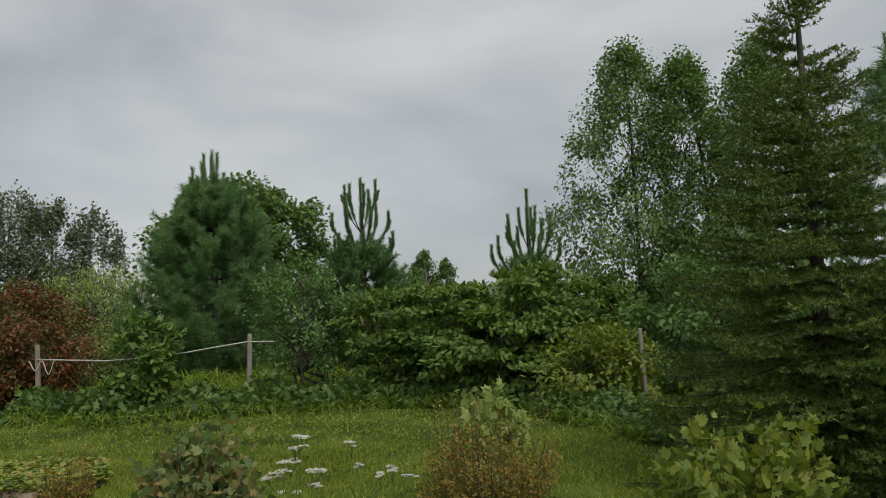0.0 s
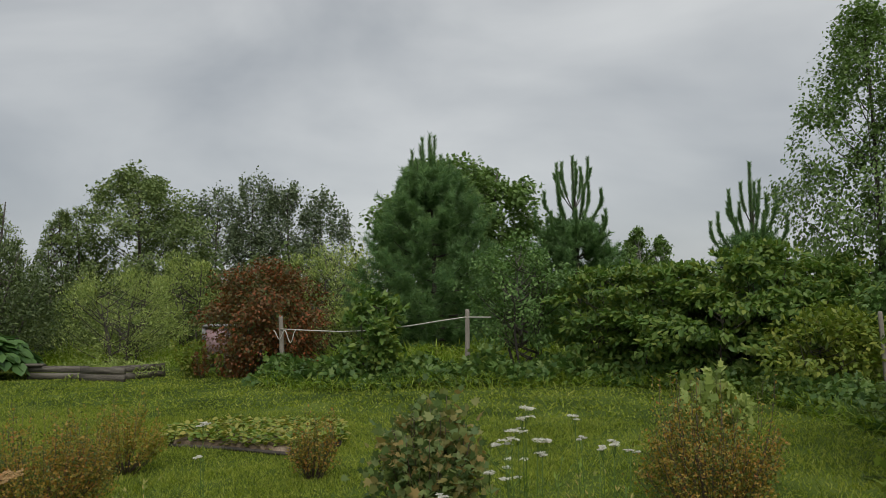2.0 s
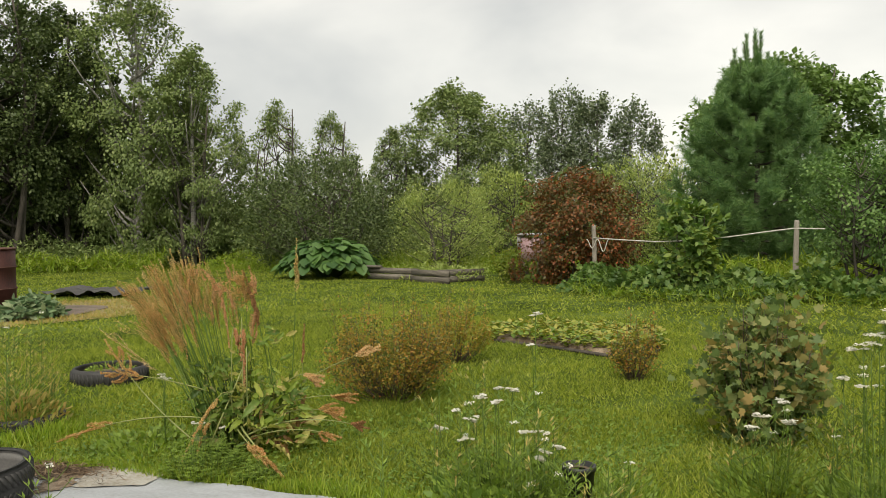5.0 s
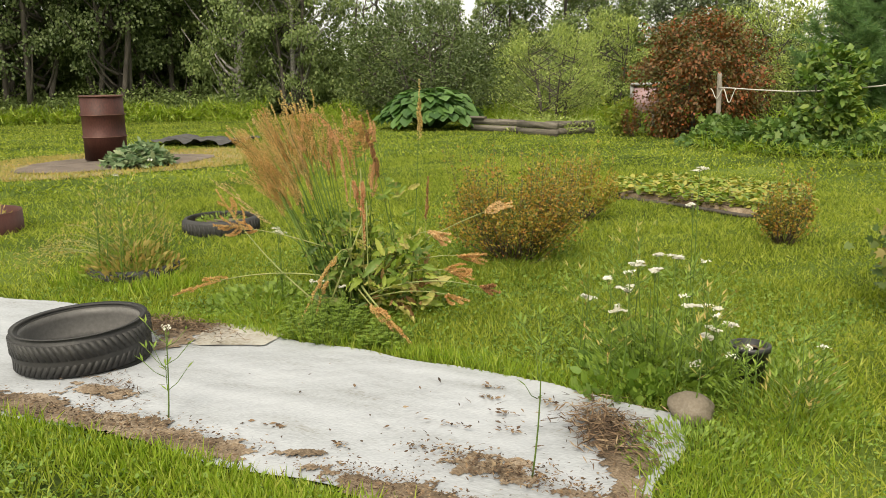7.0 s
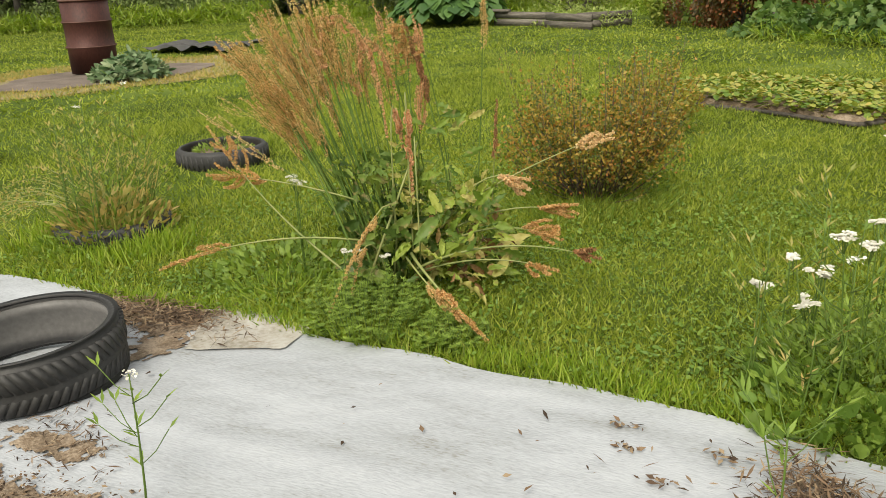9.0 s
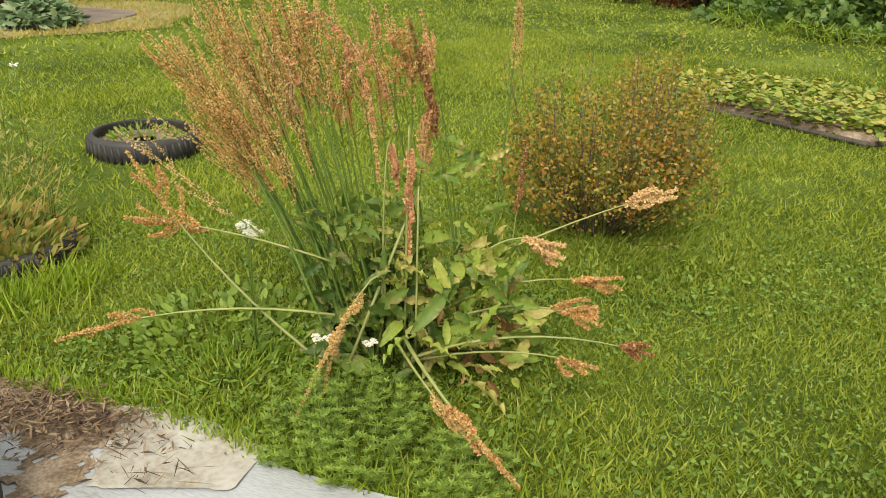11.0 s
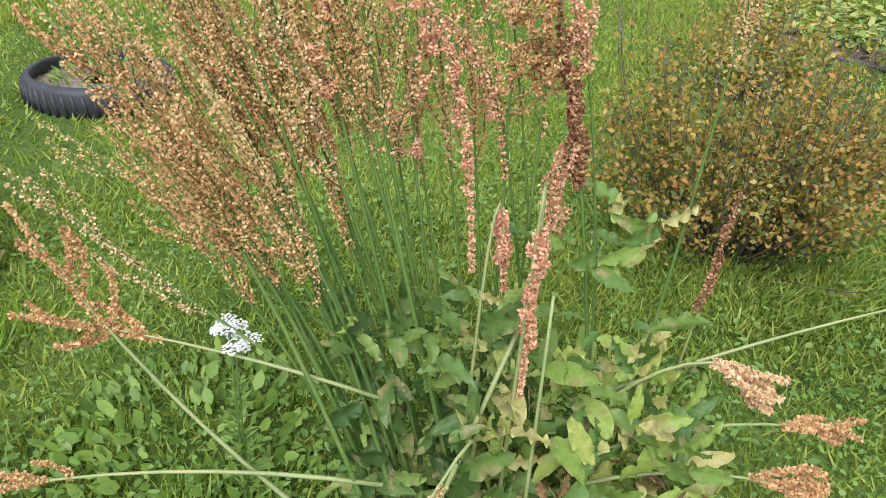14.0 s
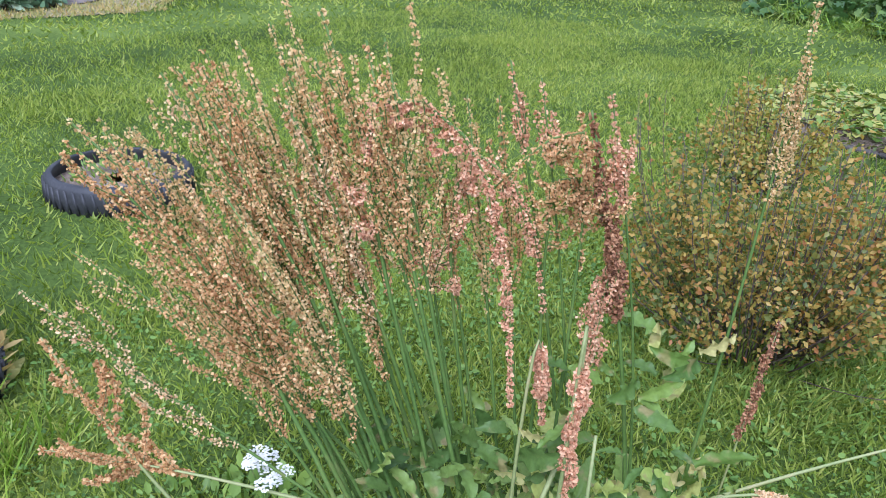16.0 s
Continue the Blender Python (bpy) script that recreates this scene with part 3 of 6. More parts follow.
def conifer_parts(t, shoots, rods, needle, width, per_m, lean, leaf, bark="bark"):
    part("branch", joined(rods), M[bark], t, kind="stuff")
    got = [brush(s, needle, width, per_m, lean) for s in shoots]
    P, D, L, W = (np.concatenate(q) for q in zip(*got))
    part("needles", leaves(P, D, unit(rand_dirs(len(P))), L, W, NEEDLE), M[leaf], t, kind="stuff")


def spruce(x, y, h, w, label, whorls=24, around=7, low=0.10, per_m=170, group=""):
    t = thing("spruce_tree", x, y, 0, label, "tree", group)
    part("trunk", tube(arc((0, 0, 0), (0.02, 0, h), (0.03, 0.02, 0), 9), np.linspace(0.020 * h, 0.003 * h, 9), 9), M["bark"], t, smooth=True)
    rods, shoots = [], []
    for i in range(whorls):
        u = min(1.0, max(0.0, (i + rng.uniform(-0.2, 0.2)) / (whorls - 1)))
        z = h * (low + (0.985 - low) * max(u, 0) ** 0.95)
        for j in range(around if u < 0.75 else 5):
            a = 2 * np.pi * (j + rng.uniform(-0.3, 0.3)) / around + i * 1.1
            L = w / 2 * (1 - u) ** 1.02 * rng.uniform(0.70, 1.12) + 0.07
            rise = -0.18 + 0.85 * u ** 1.4 + rng.normal(0, 0.06)
            d = np.array([math.cos(a), math.sin(a), 0])
            pts = arc((0, 0, z), d * L + (0, 0, z + L * rise), (0, 0, -0.07 * L), 6)
            rods.append(tube(pts, np.linspace(0.004 + 0.004 * L, 0.0015, 6), 4))
            shoots.append(pts)
            side = np.array([-d[1], d[0], 0])
            m = int(4 + L * 14)
            for q in range(m):
                s = 0.10 + 0.88 * (q + 0.5) / m
                p = pts[0] + (pts[-1] - pts[0]) * s + np.array([0, 0, -0.07 * L * 4 * s * (1 - s)])
                ln = (0.09 + 0.34 * L * (1 - s)) * rng.uniform(0.7, 1.15)
                e = unit(d * 0.75 + side * (1 if q % 2 else -1) * rng.uniform(0.6, 0.95) + np.array([0, 0, rise * 0.6 + rng.normal(-0.02, 0.12)]))
                shoots.append(arc(p, p + e * ln, (0, 0, -0.02), 3))
    conifer_parts(t, shoots, rods, 0.032, 0.0105, per_m, 0.6, "spruce", "spruce_bark")
    return t


def pine(x, y, h, w, label, whorls=9, around=7, low=0.1, needle=0.10, per_m=330, bunch=8, nw=0.007, tip=0.4, body=0.72, tiers=(), group=""):
    """A young pine: a dense body of upturned tufts, and above it tiers of bare-stemmed candles that curve upright."""
    t = thing("pine_tree", x, y, 0, label, "tree", group)
    part("trunk", tube(arc((0, 0, 0), (0, 0, h * 0.97), (0.05, 0.03, 0), 9), np.linspace(0.017 * h, 0.004 * h, 9), 8), M["bark"], t, smooth=True)
    rods, shoots, candles = [], [], [arc((0, 0, h * (body - 0.05)), (0.02, 0, h), n=6)]
    for i in range(whorls):
        u = i / (whorls - 1)
        z = h * (low + (body - 0.06 - low) * u)
        reach = w / 2 * (0.72 + 0.28 * math.sin(min(1.0, u * 3) * math.pi / 2)) * (1 - u ** 1.7 * 0.78)
        for j in range(around):
            a = 2 * np.pi * (j + rng.uniform(-0.3, 0.3)) / around + i * 0.8
            L = reach * rng.uniform(0.72, 1.08)
            d = np.array([math.cos(a), math.sin(a), 0])
            sag = d * 0.10 * L - np.array([0, 0, 0.09 * L])
            end = d * L + (0, 0, z + L * (0.12 + 0.45 * u))
            pts = arc((0, 0, z), end, sag, 7)
            rods.append(tube(pts, np.linspace(0.008 + 0.005 * L, 0.004, 7), 5))
            for q in range(bunch):
                s = 1.0 if q == 0 else rng.uniform(0.25, 0.98)
                p = pts[0] + (pts[-1] - pts[0]) * s + sag * 4 * s * (1 - s)
                ln = tip * rng.uniform(0.55, 1.1) * (1.0 if q == 0 else 0.8)
                e = unit(d * rng.uniform(0.2, 0.9) + rng.normal(0, 0.42, 3) * (1, 1, 0.6) + np.array([0, 0, 0.40 + 0.3 * u]))
                shoots.append(arc(p, p + e * ln, (0, 0, -0.04), 4))
    for z0, z1, n, reach in tiers:
        for j in range(n):
            a = 2 * np.pi * (j + rng.uniform(-0.25, 0.25)) / n + z0 * 9
            r, top = reach * rng.uniform(0.75, 1.1), h * z1 * rng.uniform(0.93, 1.02)
            d = np.array([math.cos(a), math.sin(a), 0])
            pts = arc((0, 0, h * z0), d * r + (0, 0, top), d * 0.30 * r - np.array([0, 0, 0.05 * (top - h * z0)]), 8)
            rods.append(tube(pts, np.linspace(0.016, 0.008, 8), 5))
            candles.append(pts[2:])
            if n > 4:
                k = pts[4]
                candles.append(arc(k, k + d * 0.12 + np.array([0, 0, 0.55 * (top - k[2])]), d * 0.03, 4))
    conifer_parts(t, shoots, rods, needle, nw, per_m, 0.7, "pine")
    got = [brush(s, needle * 0.72, nw, per_m * 1.5, 1.3) for s in candles]
    P, D, L, W = (np.concatenate(q) for q in zip(*got))
    part("candle_needles", leaves(P, D, unit(rand_dirs(len(P))), L, W, NEEDLE), M["pine"], t, kind="stuff")
    return t


def thicket(name, line, depth, h0, h1, n, size, leaf, label, category, wide=0.7, shape=LEAF, rough=0.35, kind="stuff", skirt=0.0, lift=0.0):
    """A belt of uncounted growth along a line of points: leaves over an uneven rounded section, gaps and all."""
    pts = np.asarray(line, float)
    seg = np.linalg.norm(np.diff(pts, axis=0), axis=1)
    cum = np.concatenate([[0], np.cumsum(seg)])
    s = rng.uniform(0, cum[-1], n)
    k = np.clip(np.searchsorted(cum, s, side="right") - 1, 0, len(seg) - 1)
    f = ((s - cum[k]) / seg[k])[:, None]
    c = pts[k] + (pts[k + 1] - pts[k]) * f
    across = unit(np.diff(pts, axis=0))[k][:, ::-1] * (-1, 1)
    v = rng.uniform(-1, 1, n)
    xy = c + across * (v * depth / 2)[:, None]
    top = (h0 + (h1 - h0) * (0.5 + 0.5 * wave(xy[:, 0], xy[:, 1], 1.3))) * (1 - rough + rough * wave(xy[:, 0], xy[:, 1], 3.1, 2)) * np.sqrt(np.clip(1.05 - v ** 2, 0.05, 1))
    z = lift + np.clip(top, 0.05, None) * np.where(rng.uniform(0, 1, n) < 0.6, rng.uniform(0.75, 1.05, n), rng.uniform(skirt, 0.9, n))
    P = np.stack([xy[:, 0], xy[:, 1], z], 1)
    P += 0.05 * h1 * np.stack([wave(z * 6, s * 3), wave(s * 4, z * 7, 1), 0 * z], 1)
    D = unit(rand_dirs(n) + np.concatenate([across * (-0.3), np.full((n, 1), 0.1)], 1))
    N = unit(0.6 * rand_dirs(n) + (0, 0, 0.8))
    L = size * rng.uniform(0.6, 1.3, n)
    return tagged(part(name, leaves(P, D, N, L, L * wide, shape), M[leaf]), label, category, kind=kind)

# ---- far trees and woods ----
thicket("far_woods", [(-70, -10), (-60, 25), (-42, 48), (-15, 60), (12, 58), (40, 48), (60, 20)], 12, 2.2, 3.6, 26000, 0.6, "wood_far", "far belt of mixed green woods beyond the meadow", "woods")
for x, y, h, w in ((-20.1, 30.3, 6.5, 2.9), (-18.9, 31.1, 7.1, 2.7), (-17.6, 31.7, 6.8, 2.6), (-16.3, 32.4, 6.2, 2.7), (-22.0, 29.5, 5.6, 2.8)):
    broadleaf("aspen_tree", x, y, h * 0.97, w * 1.35, "slender grey-green aspen with an airy crown", "poplar", 8200, 0.12, 0.13, 0.8, 140, droop=0.2, top=0.3, clump=0.075, flat=2.0, group="far aspens", fat=0.010, point=0.6, limb=0.003)
broadleaf("birch_tree", -16.4, 20.6, 5.6, 4.3, "round-headed birch behind the garden", "willow", 26000, 0.12, 0.095, 0.8, 210, bark="bark", clump=0.09, point=0.75, limb=0.003)
broadleaf("birch_tree", -3.5, 40.4, 4.6, 1.9, "small far birch with drooping twigs", "birch", 6899, 0.2, 0.14, 0.6, 88, bark="birch_bark", droop=1.0, point=0.85)
broadleaf("birch_tree", -2.4, 40.8, 4.3, 1.4, "small far birch with drooping twigs", "birch", 4600, 0.2, 0.14, 0.6, 88, bark="birch_bark", droop=1.0, point=0.85)
for x, y, h, w in ((-18.8, 15.3, 4.8, 2.6), (-19.3, 17.8, 4.7, 2.6), (-18.1, 19.3, 4.3, 2.0), (-20.5, 13.6, 4.9, 3.0)):
    broadleaf("willow_tree", x, y, h, w, "loose willow with thin upright shoots", "willow", 10230, 0.12, 0.085, 0.45, 176, 3, droop=0.3, top=0.35, clump=0.085, group="willows on the garden edge", point=0.85)
broadleaf("birch_tree", -22.0, 12.6, 8.8, 4.4, "tall leafy birch at the wood's edge", "willow", 21390, 0.12, 0.095, 0.75, 264, bark="birch_bark", droop=0.9, clump=0.085, point=0.85)
broadleaf("birch_tree", -20.6, 13.6, 6.3, 3.6, "leafy birch at the wood's edge", "willow", 15004, 0.12, 0.09, 0.7, 198, bark="birch_bark", droop=0.9, clump=0.085, point=0.85)
for x, y, h, w in ((-25.2, 5.0, 8.0, 4.2), (-24.6, 7.6, 8.2, 4.2), (-23.6, 9.6, 8.0, 4.0), (-23.9, 11.3, 7.6, 3.4), (-26.2, 2.4, 8.0, 4.4)):
    broadleaf("alder_tree", x, y, h, w, "many-stemmed alder with bare dark trunks", "willow_dark", 27000, 0.19, 0.10, 0.75, 250, 5, clump=0.09, group="alders at the wood's edge", fat=0.011)
thicket("undergrowth", [(-27, 0), (-24.8, 6), (-23, 10), (-20.6, 13)], 2.2, 0.7, 1.3, 26000, 0.10, "willow", "rough green undergrowth below the alders", "undergrowth", 0.5)
thicket("undergrowth", [(-30, -2), (-27.5, 7), (-25, 12), (-22, 17), (-17, 22), (-11, 25)], 3.0, 2.6, 4.0, 40000, 0.19, "wood_far", "dense mixed thicket behind the garden", "thicket", 0.7)
thicket("undergrowth", [(-34, -6), (-31, 5), (-28.5, 12), (-25, 17)], 3.5, 6.0, 9.0, 60000, 0.26, "wood_far", "tall dark wood behind the alders", "woods", 0.7)
thicket("undergrowth", [(-19.5, 14.5), (-17, 16.5), (-14, 18), (-11, 19), (-7, 20)], 2.4, 1.3, 2.2, 30000, 0.10, "willow", "willow scrub behind the lawn", "thicket", 0.5)
thicket("undergrowth", [(-7, 20), (-3, 23), (1, 23), (6, 21), (11, 16)], 2.5, 1.2, 1.9, 24000, 0.13, "wood_far", "green scrub behind the hedge", "thicket", 0.7)
thicket("meadow_grass", [(-18.5, 12.8), (-15.5, 14.5), (-12, 15.6), (-9, 16.8)], 2.6, 0.3, 0.6, 12000, 0.16, "grass_tall", "tall meadow grass at the lawn's edge", "grass", 0.12, BLADE)
thicket("meadow_grass", [(-24.5, 4), (-22.6, 9), (-19.8, 12.2)], 1.8, 0.35, 0.7, 10000, 0.2, "grass_tall", "tall meadow grass at the lawn's edge", "grass", 0.12, BLADE)
thicket("meadow_grass", [(-6.8, 14.2), (-3, 14.8), (0, 15.2), (3, 14.5)], 3.2, 0.4, 0.7, 14000, 0.16, "grass_tall", "tall meadow grass behind the fence", "grass", 0.12, BLADE)

broadleaf("sallow_bush", -15.4, 14.1, 2.75, 4.4, "big dark sallow bush with silvery leaf undersides", "willow_dark", 19840, 0.05, 0.085, 0.5, 110, 6, clump=0.11, category="bush", droop=-0.2)
broadleaf("willow_bush", -12.2, 14.9, 2.05, 2.7, "pale feathery willow bush", "willow_light", 10912, 0.05, 0.07, 0.3, 80, 6, clump=0.12, category="bush", droop=-0.3)
broadleaf("willow_bush", -12.6, 17.6, 2.5, 2.0, "pale feathery willow bush", "willow_light", 5952, 0.05, 0.08, 0.35, 60, 5, clump=0.13, category="bush", droop=-0.3)
broadleaf("willow_bush", -8.7, 18.4, 2.6, 3.2, "pale feathery willow bush", "willow_light", 8928, 0.05, 0.085, 0.35, 80, 5, clump=0.12, category="bush", droop=-0.3)
broadleaf("alder_tree", -6.6, 21.5, 5.1, 4.5, "dense broad-crowned alder behind the pine", "birch", 30000, 0.1, 0.125, 0.9, 240, 2, clump=0.085, point=0.45, limb=0.004)
broadleaf("red_leaved_bush", -7.75, 13.45, 1.98, 2.15, "large bush turning deep red and bronze", "red", 19000, 0.04, 0.06, 0.75, 110, 5, clump=0.15, category="bush", top=0.5)

# ---- conifers and birches ----
pine(-5.6, 16.5, 4.8, 3.5, "young bushy pine with pale upright leaders", 15, 9, 0.05, 0.15, 420, 13, 0.010, 0.40, 0.82, ((0.80, 0.985, 4, 0.20), (0.74, 0.92, 5, 0.42), (0.66, 0.82, 6, 0.75)), group="young pines")
pine(-3.2, 20.3, 4.75, 3.3, "young pine with long upswept candles", 10, 8, 0.05, 0.15, 480, 12, 0.013, 0.45, 0.64, ((0.72, 0.98, 5, 0.42), (0.60, 0.88, 6, 0.80), (0.46, 0.74, 7, 1.15)), group="young pines")
pine(0.85, 19.5, 4.15, 2.4, "young pine with long upswept candles", 9, 8, 0.05, 0.14, 480, 10, 0.013, 0.42, 0.60, ((0.68, 0.95, 4, 0.24), (0.54, 0.84, 6, 0.55), (0.44, 0.72, 6, 0.85)), group="young pines")
pine(4.7, 9.6, 4.5, 2.6, "dark pine standing behind the spruce", 11, 7, 0.1, 0.11, 380, 12, 0.008, 0.38, 0.85, ((0.8, 0.97, 4, 0.25),), group="young pines")
spruce(2.27, 6.3, 3.62, 2.6, "young green spruce with dense drooping boughs", 30, 10, 0.09, 230, "spruces")
spruce(2.75, 5.55, 2.05, 1.5, "small green spruce growing against a larger one", 19, 9, 0.08, 220, "spruces")
for x, y, h, w in ((2.45, 14.4, 5.95, 2.9), (3.35, 14.2, 5.65, 2.4), (4.2, 13.1, 5.4, 2.6)):
    broadleaf("birch_tree", x, y, h, w, "airy birch with small dark leaves", "birch", 21000, 0.12, 0.062, 0.8, 300, bark="bark", droop=0.9, top=0.35, clump=0.085, group="birches behind the hedge", fat=0.008, flat=1.1, point=0.8, limb=0.002)

# ---- hedge behind the lawn ----
for x, y, h, w, n in ((-1.6, 13.3, 1.75, 1.7, 1500), (-0.7, 13.1, 1.8, 1.9, 1800), (0.5, 13.0, 2.0, 2.2, 2200), (1.6, 13.5, 1.8, 1.9, 1600), (0.1, 12.4, 1.35, 2.1, 1600), (-0.9, 12.6, 1.1, 1.4, 900), (1.1, 12.2, 1.3, 1.4, 1000)):
    broadleaf("maple_shrub", x, y, h, w, "leafy green maple shrub in tiers", "maple", int(n * 3.4), 0.08, 0.10, 0.55, 60, 4, shape=OVAL, clump=0.16, category="bush", group="maple shrubs along the lawn", droop=0.35, flat=0.28)
broadleaf("yellowing_shrub", 1.35, 10.9, 0.98, 1.5, "low arching shrub turning yellow-green", "maple_yellow", 4200, 0.05, 0.09, 0.5, 55, 5, clump=0.15, category="bush", droop=0.3)
broadleaf("small_garden_tree", -2.95, 13.4, 2.2, 1.75, "small round-headed garden tree with several stems", "apple", 6076, 0.28, 0.06, 0.7, 80, 4, clump=0.13, fat=0.012)
broadleaf("maple_sapling", -5.15, 12.2, 1.35, 1.15, "light green maple sapling in the hedge", "maple", 2400, 0.05, 0.11, 0.6, 34, 2, shape=OVAL, clump=0.17, category="bush", droop=0.15)
broadleaf("elder_bush", 2.9, 11.6, 1.9, 2.2, "dark green bush under the birches", "apple", 7000, 0.05, 0.08, 0.7, 60, 4, clump=0.14, category="bush")
thicket("bramble_hedge", [(-6.9, 12.2), (-5.6, 11.7), (-3.8, 12.2), (-1.6, 12.9), (0.4, 12.0)], 1.3, 0.35, 0.62, 5200, 0.105, "bramble", "low sprawling brambles along the lawn's edge", "hedge", 0.85, LOBED)
thicket("bramble_hedge", [(0.2, 12.1), (1.2, 10.2), (1.75, 8.6), (2.2, 7.5)], 0.9, 0.3, 0.6, 3500, 0.08, "bramble", "low sprawling brambles along the lawn's edge", "hedge", 0.8, LOBED)
thicket("edge_grass", [(-6.7, 11.55), (-5.5, 11.05), (-3.8, 11.6), (-1.6, 12.3), (0.3, 11.45), (1.0, 9.9), (1.5, 8.3)], 0.45, 0.14, 0.28, 5000, 0.13, "grass_tall", "unmown grass along the hedge foot", "grass", 0.08, BLADE)

# ---- fence posts and rope ----
def fence_post(x, y, h, lean, fat=1.0):
    t = thing("fence_post", x, y, 0, "weathered grey wooden fence post, leaning a little", "post", "fence posts")
    t.rotation_euler = (lean[0], lean[1], 0.4)
    a = np.linspace(0, 2 * np.pi, 10, endpoint=False)
    zs = np.array([0, 0.2 * h, 0.6 * h, 0.97 * h, h])
    r = fat * np.array([0.042, 0.042, 0.039, 0.037, 0.030])
    part("pole", tube(np.stack([0 * zs, 0.01 * np.sin(zs * 3), zs], 1), r, 10), M["post"], t, smooth=False)
    return t


fence_post(-6.88, 12.5, 1.08, (0.0, -0.02))
fence_post(-3.68, 12.62, 1.12, (0.02, 0.02))
fence_post(1.80, 10.35, 1.03, (0.0, -0.05), 0.7)
rope = thing("rope", -6.88, 12.45, 0, "pale rope strung between posts, its end coiled in a loop", "rope")
line = np.array([(0.0, 0, 0.86), (0.5, 0, 0.83), (1.1, 0.03, 0.80), (1.7, 0.05, 0.82), (2.3, 0.07, 0.88), (2.8, 0.1, 0.95), (3.2, 0.13, 1.0), (3.6, 0.2, 0.99)])
part("line", tube(line, 0.011, 6), M["rope"], rope, smooth=True)
u = np.linspace(0, 1, 22)
coil = np.stack([-0.12 + 0.42 * u / u[-1], -0.03 + 0 * u, 0.84 - (0.12 + 0.12 * u / u[-1]) * np.sin(2 * np.pi * u / u[-1]) ** 2], 1)
part("coil", tube(coil, 0.008, 6), M["rope"], rope, smooth=True)

# ---- pale box with a pink panel, behind the red bush ----
hut = thing("garden_box", -9.75, 14.9, 0, "pale wooden garden box with a pink panel, half hidden by leaves", "garden box", turn=20)
part("panel", box(0.42, 0.4, 0.50, 0.01, (0, 0, 0.55)), M["pink_paint"], hut, "pink painted panel")
part("lid", box(0.56, 0.5, 0.05, 0.01, (0, 0, 0.87)), M["pale_paint"], hut)
for q in (-0.17, 0.17):
    part("leg", box(0.06, 0.06, 0.3, 0.005, (q, -0.15, 0.15)), M["board"], hut)
    part("leg", box(0.06, 0.06, 0.3, 0.005, (q, 0.15, 0.15)), M["board"], hut)
part("side_board", box(0.07, 0.4, 0.26, 0.008, (-0.26, 0, 0.72)), M["pale_paint"], hut)
bush("young_shrub", -8.9, 12.8, 0.75, 0.75, "small yellow-green shrub beside the red bush", "maple_yellow", 1100, 20, 0.06, 0.7)
bush("young_shrub", -8.6, 12.7, 0.55, 0.4, "small dark twiggy shrub beside the red bush", "red", 400, 14, 0.05, 0.7)

# ---- timber bed with weeds, rhubarb ----
frame_bed = thing("timber_bed", -10.3, 12.3, 0, "low garden bed edged with weathered grey timbers", "garden bed")
for sx, px, py, rz in ((1.35, -1.1, -0.02, 0.04), (1.1, 0.12, -0.28, -0.14), (0.95, 0.45, 0.25, 0.95)):
    for z in (0.065, 0.19):
        part("timber", box(sx * (1.0 if z < 0.1 else 0.97), 0.07, 0.115, 0.005, (px, py + (0.012 if z > 0.1 else 0), z), rz), M["board"], frame_bed)
part("timber", box(0.55, 0.14, 0.05, 0.01, (-1.7, -0.05, 0.265), 0.05), M["board"], frame_bed)
thicket("bed_weeds", [(-11.6, 12.9), (-10.2, 12.6), (-9.9, 13.2)], 1.1, 0.25, 0.55, 3500, 0.07, "willow_light", "weeds overgrowing the timber bed", "weeds", 0.35)
rh = thing("rhubarb_plant", -13.2, 12.15, 0, "big clump of rhubarb with broad crinkled leaves", "rhubarb")
k = 520
ra, rr = rng.uniform(0, 2 * np.pi, k), np.sqrt(rng.uniform(0.02, 1, k))
rp = np.stack([1.0 * rr * np.cos(ra), 0.95 * rr * np.sin(ra), 0.16 + 0.64 * np.sqrt(np.clip(1.05 - rr ** 2, 0.02, 1)) * rng.uniform(0.72, 1.05, k)], 1)
rd = unit(np.stack([np.cos(ra), np.sin(ra), 0.1 - 0.9 * rr], 1) + 0.35 * rand_dirs(k))
part("leaf", leaves(rp, rd, unit(rd * (1, 1, 0) * 0.5 + (0, 0, 1.0) + 0.3 * rand_dirs(k)), rng.uniform(0.18, 0.34, k), rng.uniform(0.17, 0.30, k), OVAL), M["rhubarb"], rh)
part("stalk", joined([tube(arc((0.2 * p[0], 0.2 * p[1], 0), p, (0, 0, 0.08), 4), 0.012, 4) for p in rp[:90]]), M["dock_stem"], rh)

# ---- burning barrel, heap of cut leaves, netting ----
barrel = thing("barrel", -11.9, 4.88, 0.03, "rusty red-brown steel drum used for burning rubbish", "barrel")
R, H = 0.278, 0.87
prof = [(0.0, 0.02), (R - 0.015, 0.02), (R, 0.0), (R, 0.29), (R + 0.014, 0.305), (R + 0.014, 0.32), (R, 0.335), (R, 0.585), (R + 0.014, 0.60), (R + 0.014, 0.615), (R, 0.63), (R, H - 0.02),
        (R - 0.012, H - 0.02), (R - 0.012, 0.10), (0.0, 0.10)]
part("body", lathe(prof, 44), M["rust"], barrel, smooth=False)
for z in (0.305, 0.60):
    part("hoop", lathe([(R + 0.001, z), (R + 0.019, z + 0.004), (R + 0.019, z + 0.013), (R + 0.001, z + 0.017)], 44), M["rust_rim"], barrel, "worn paler hoop")
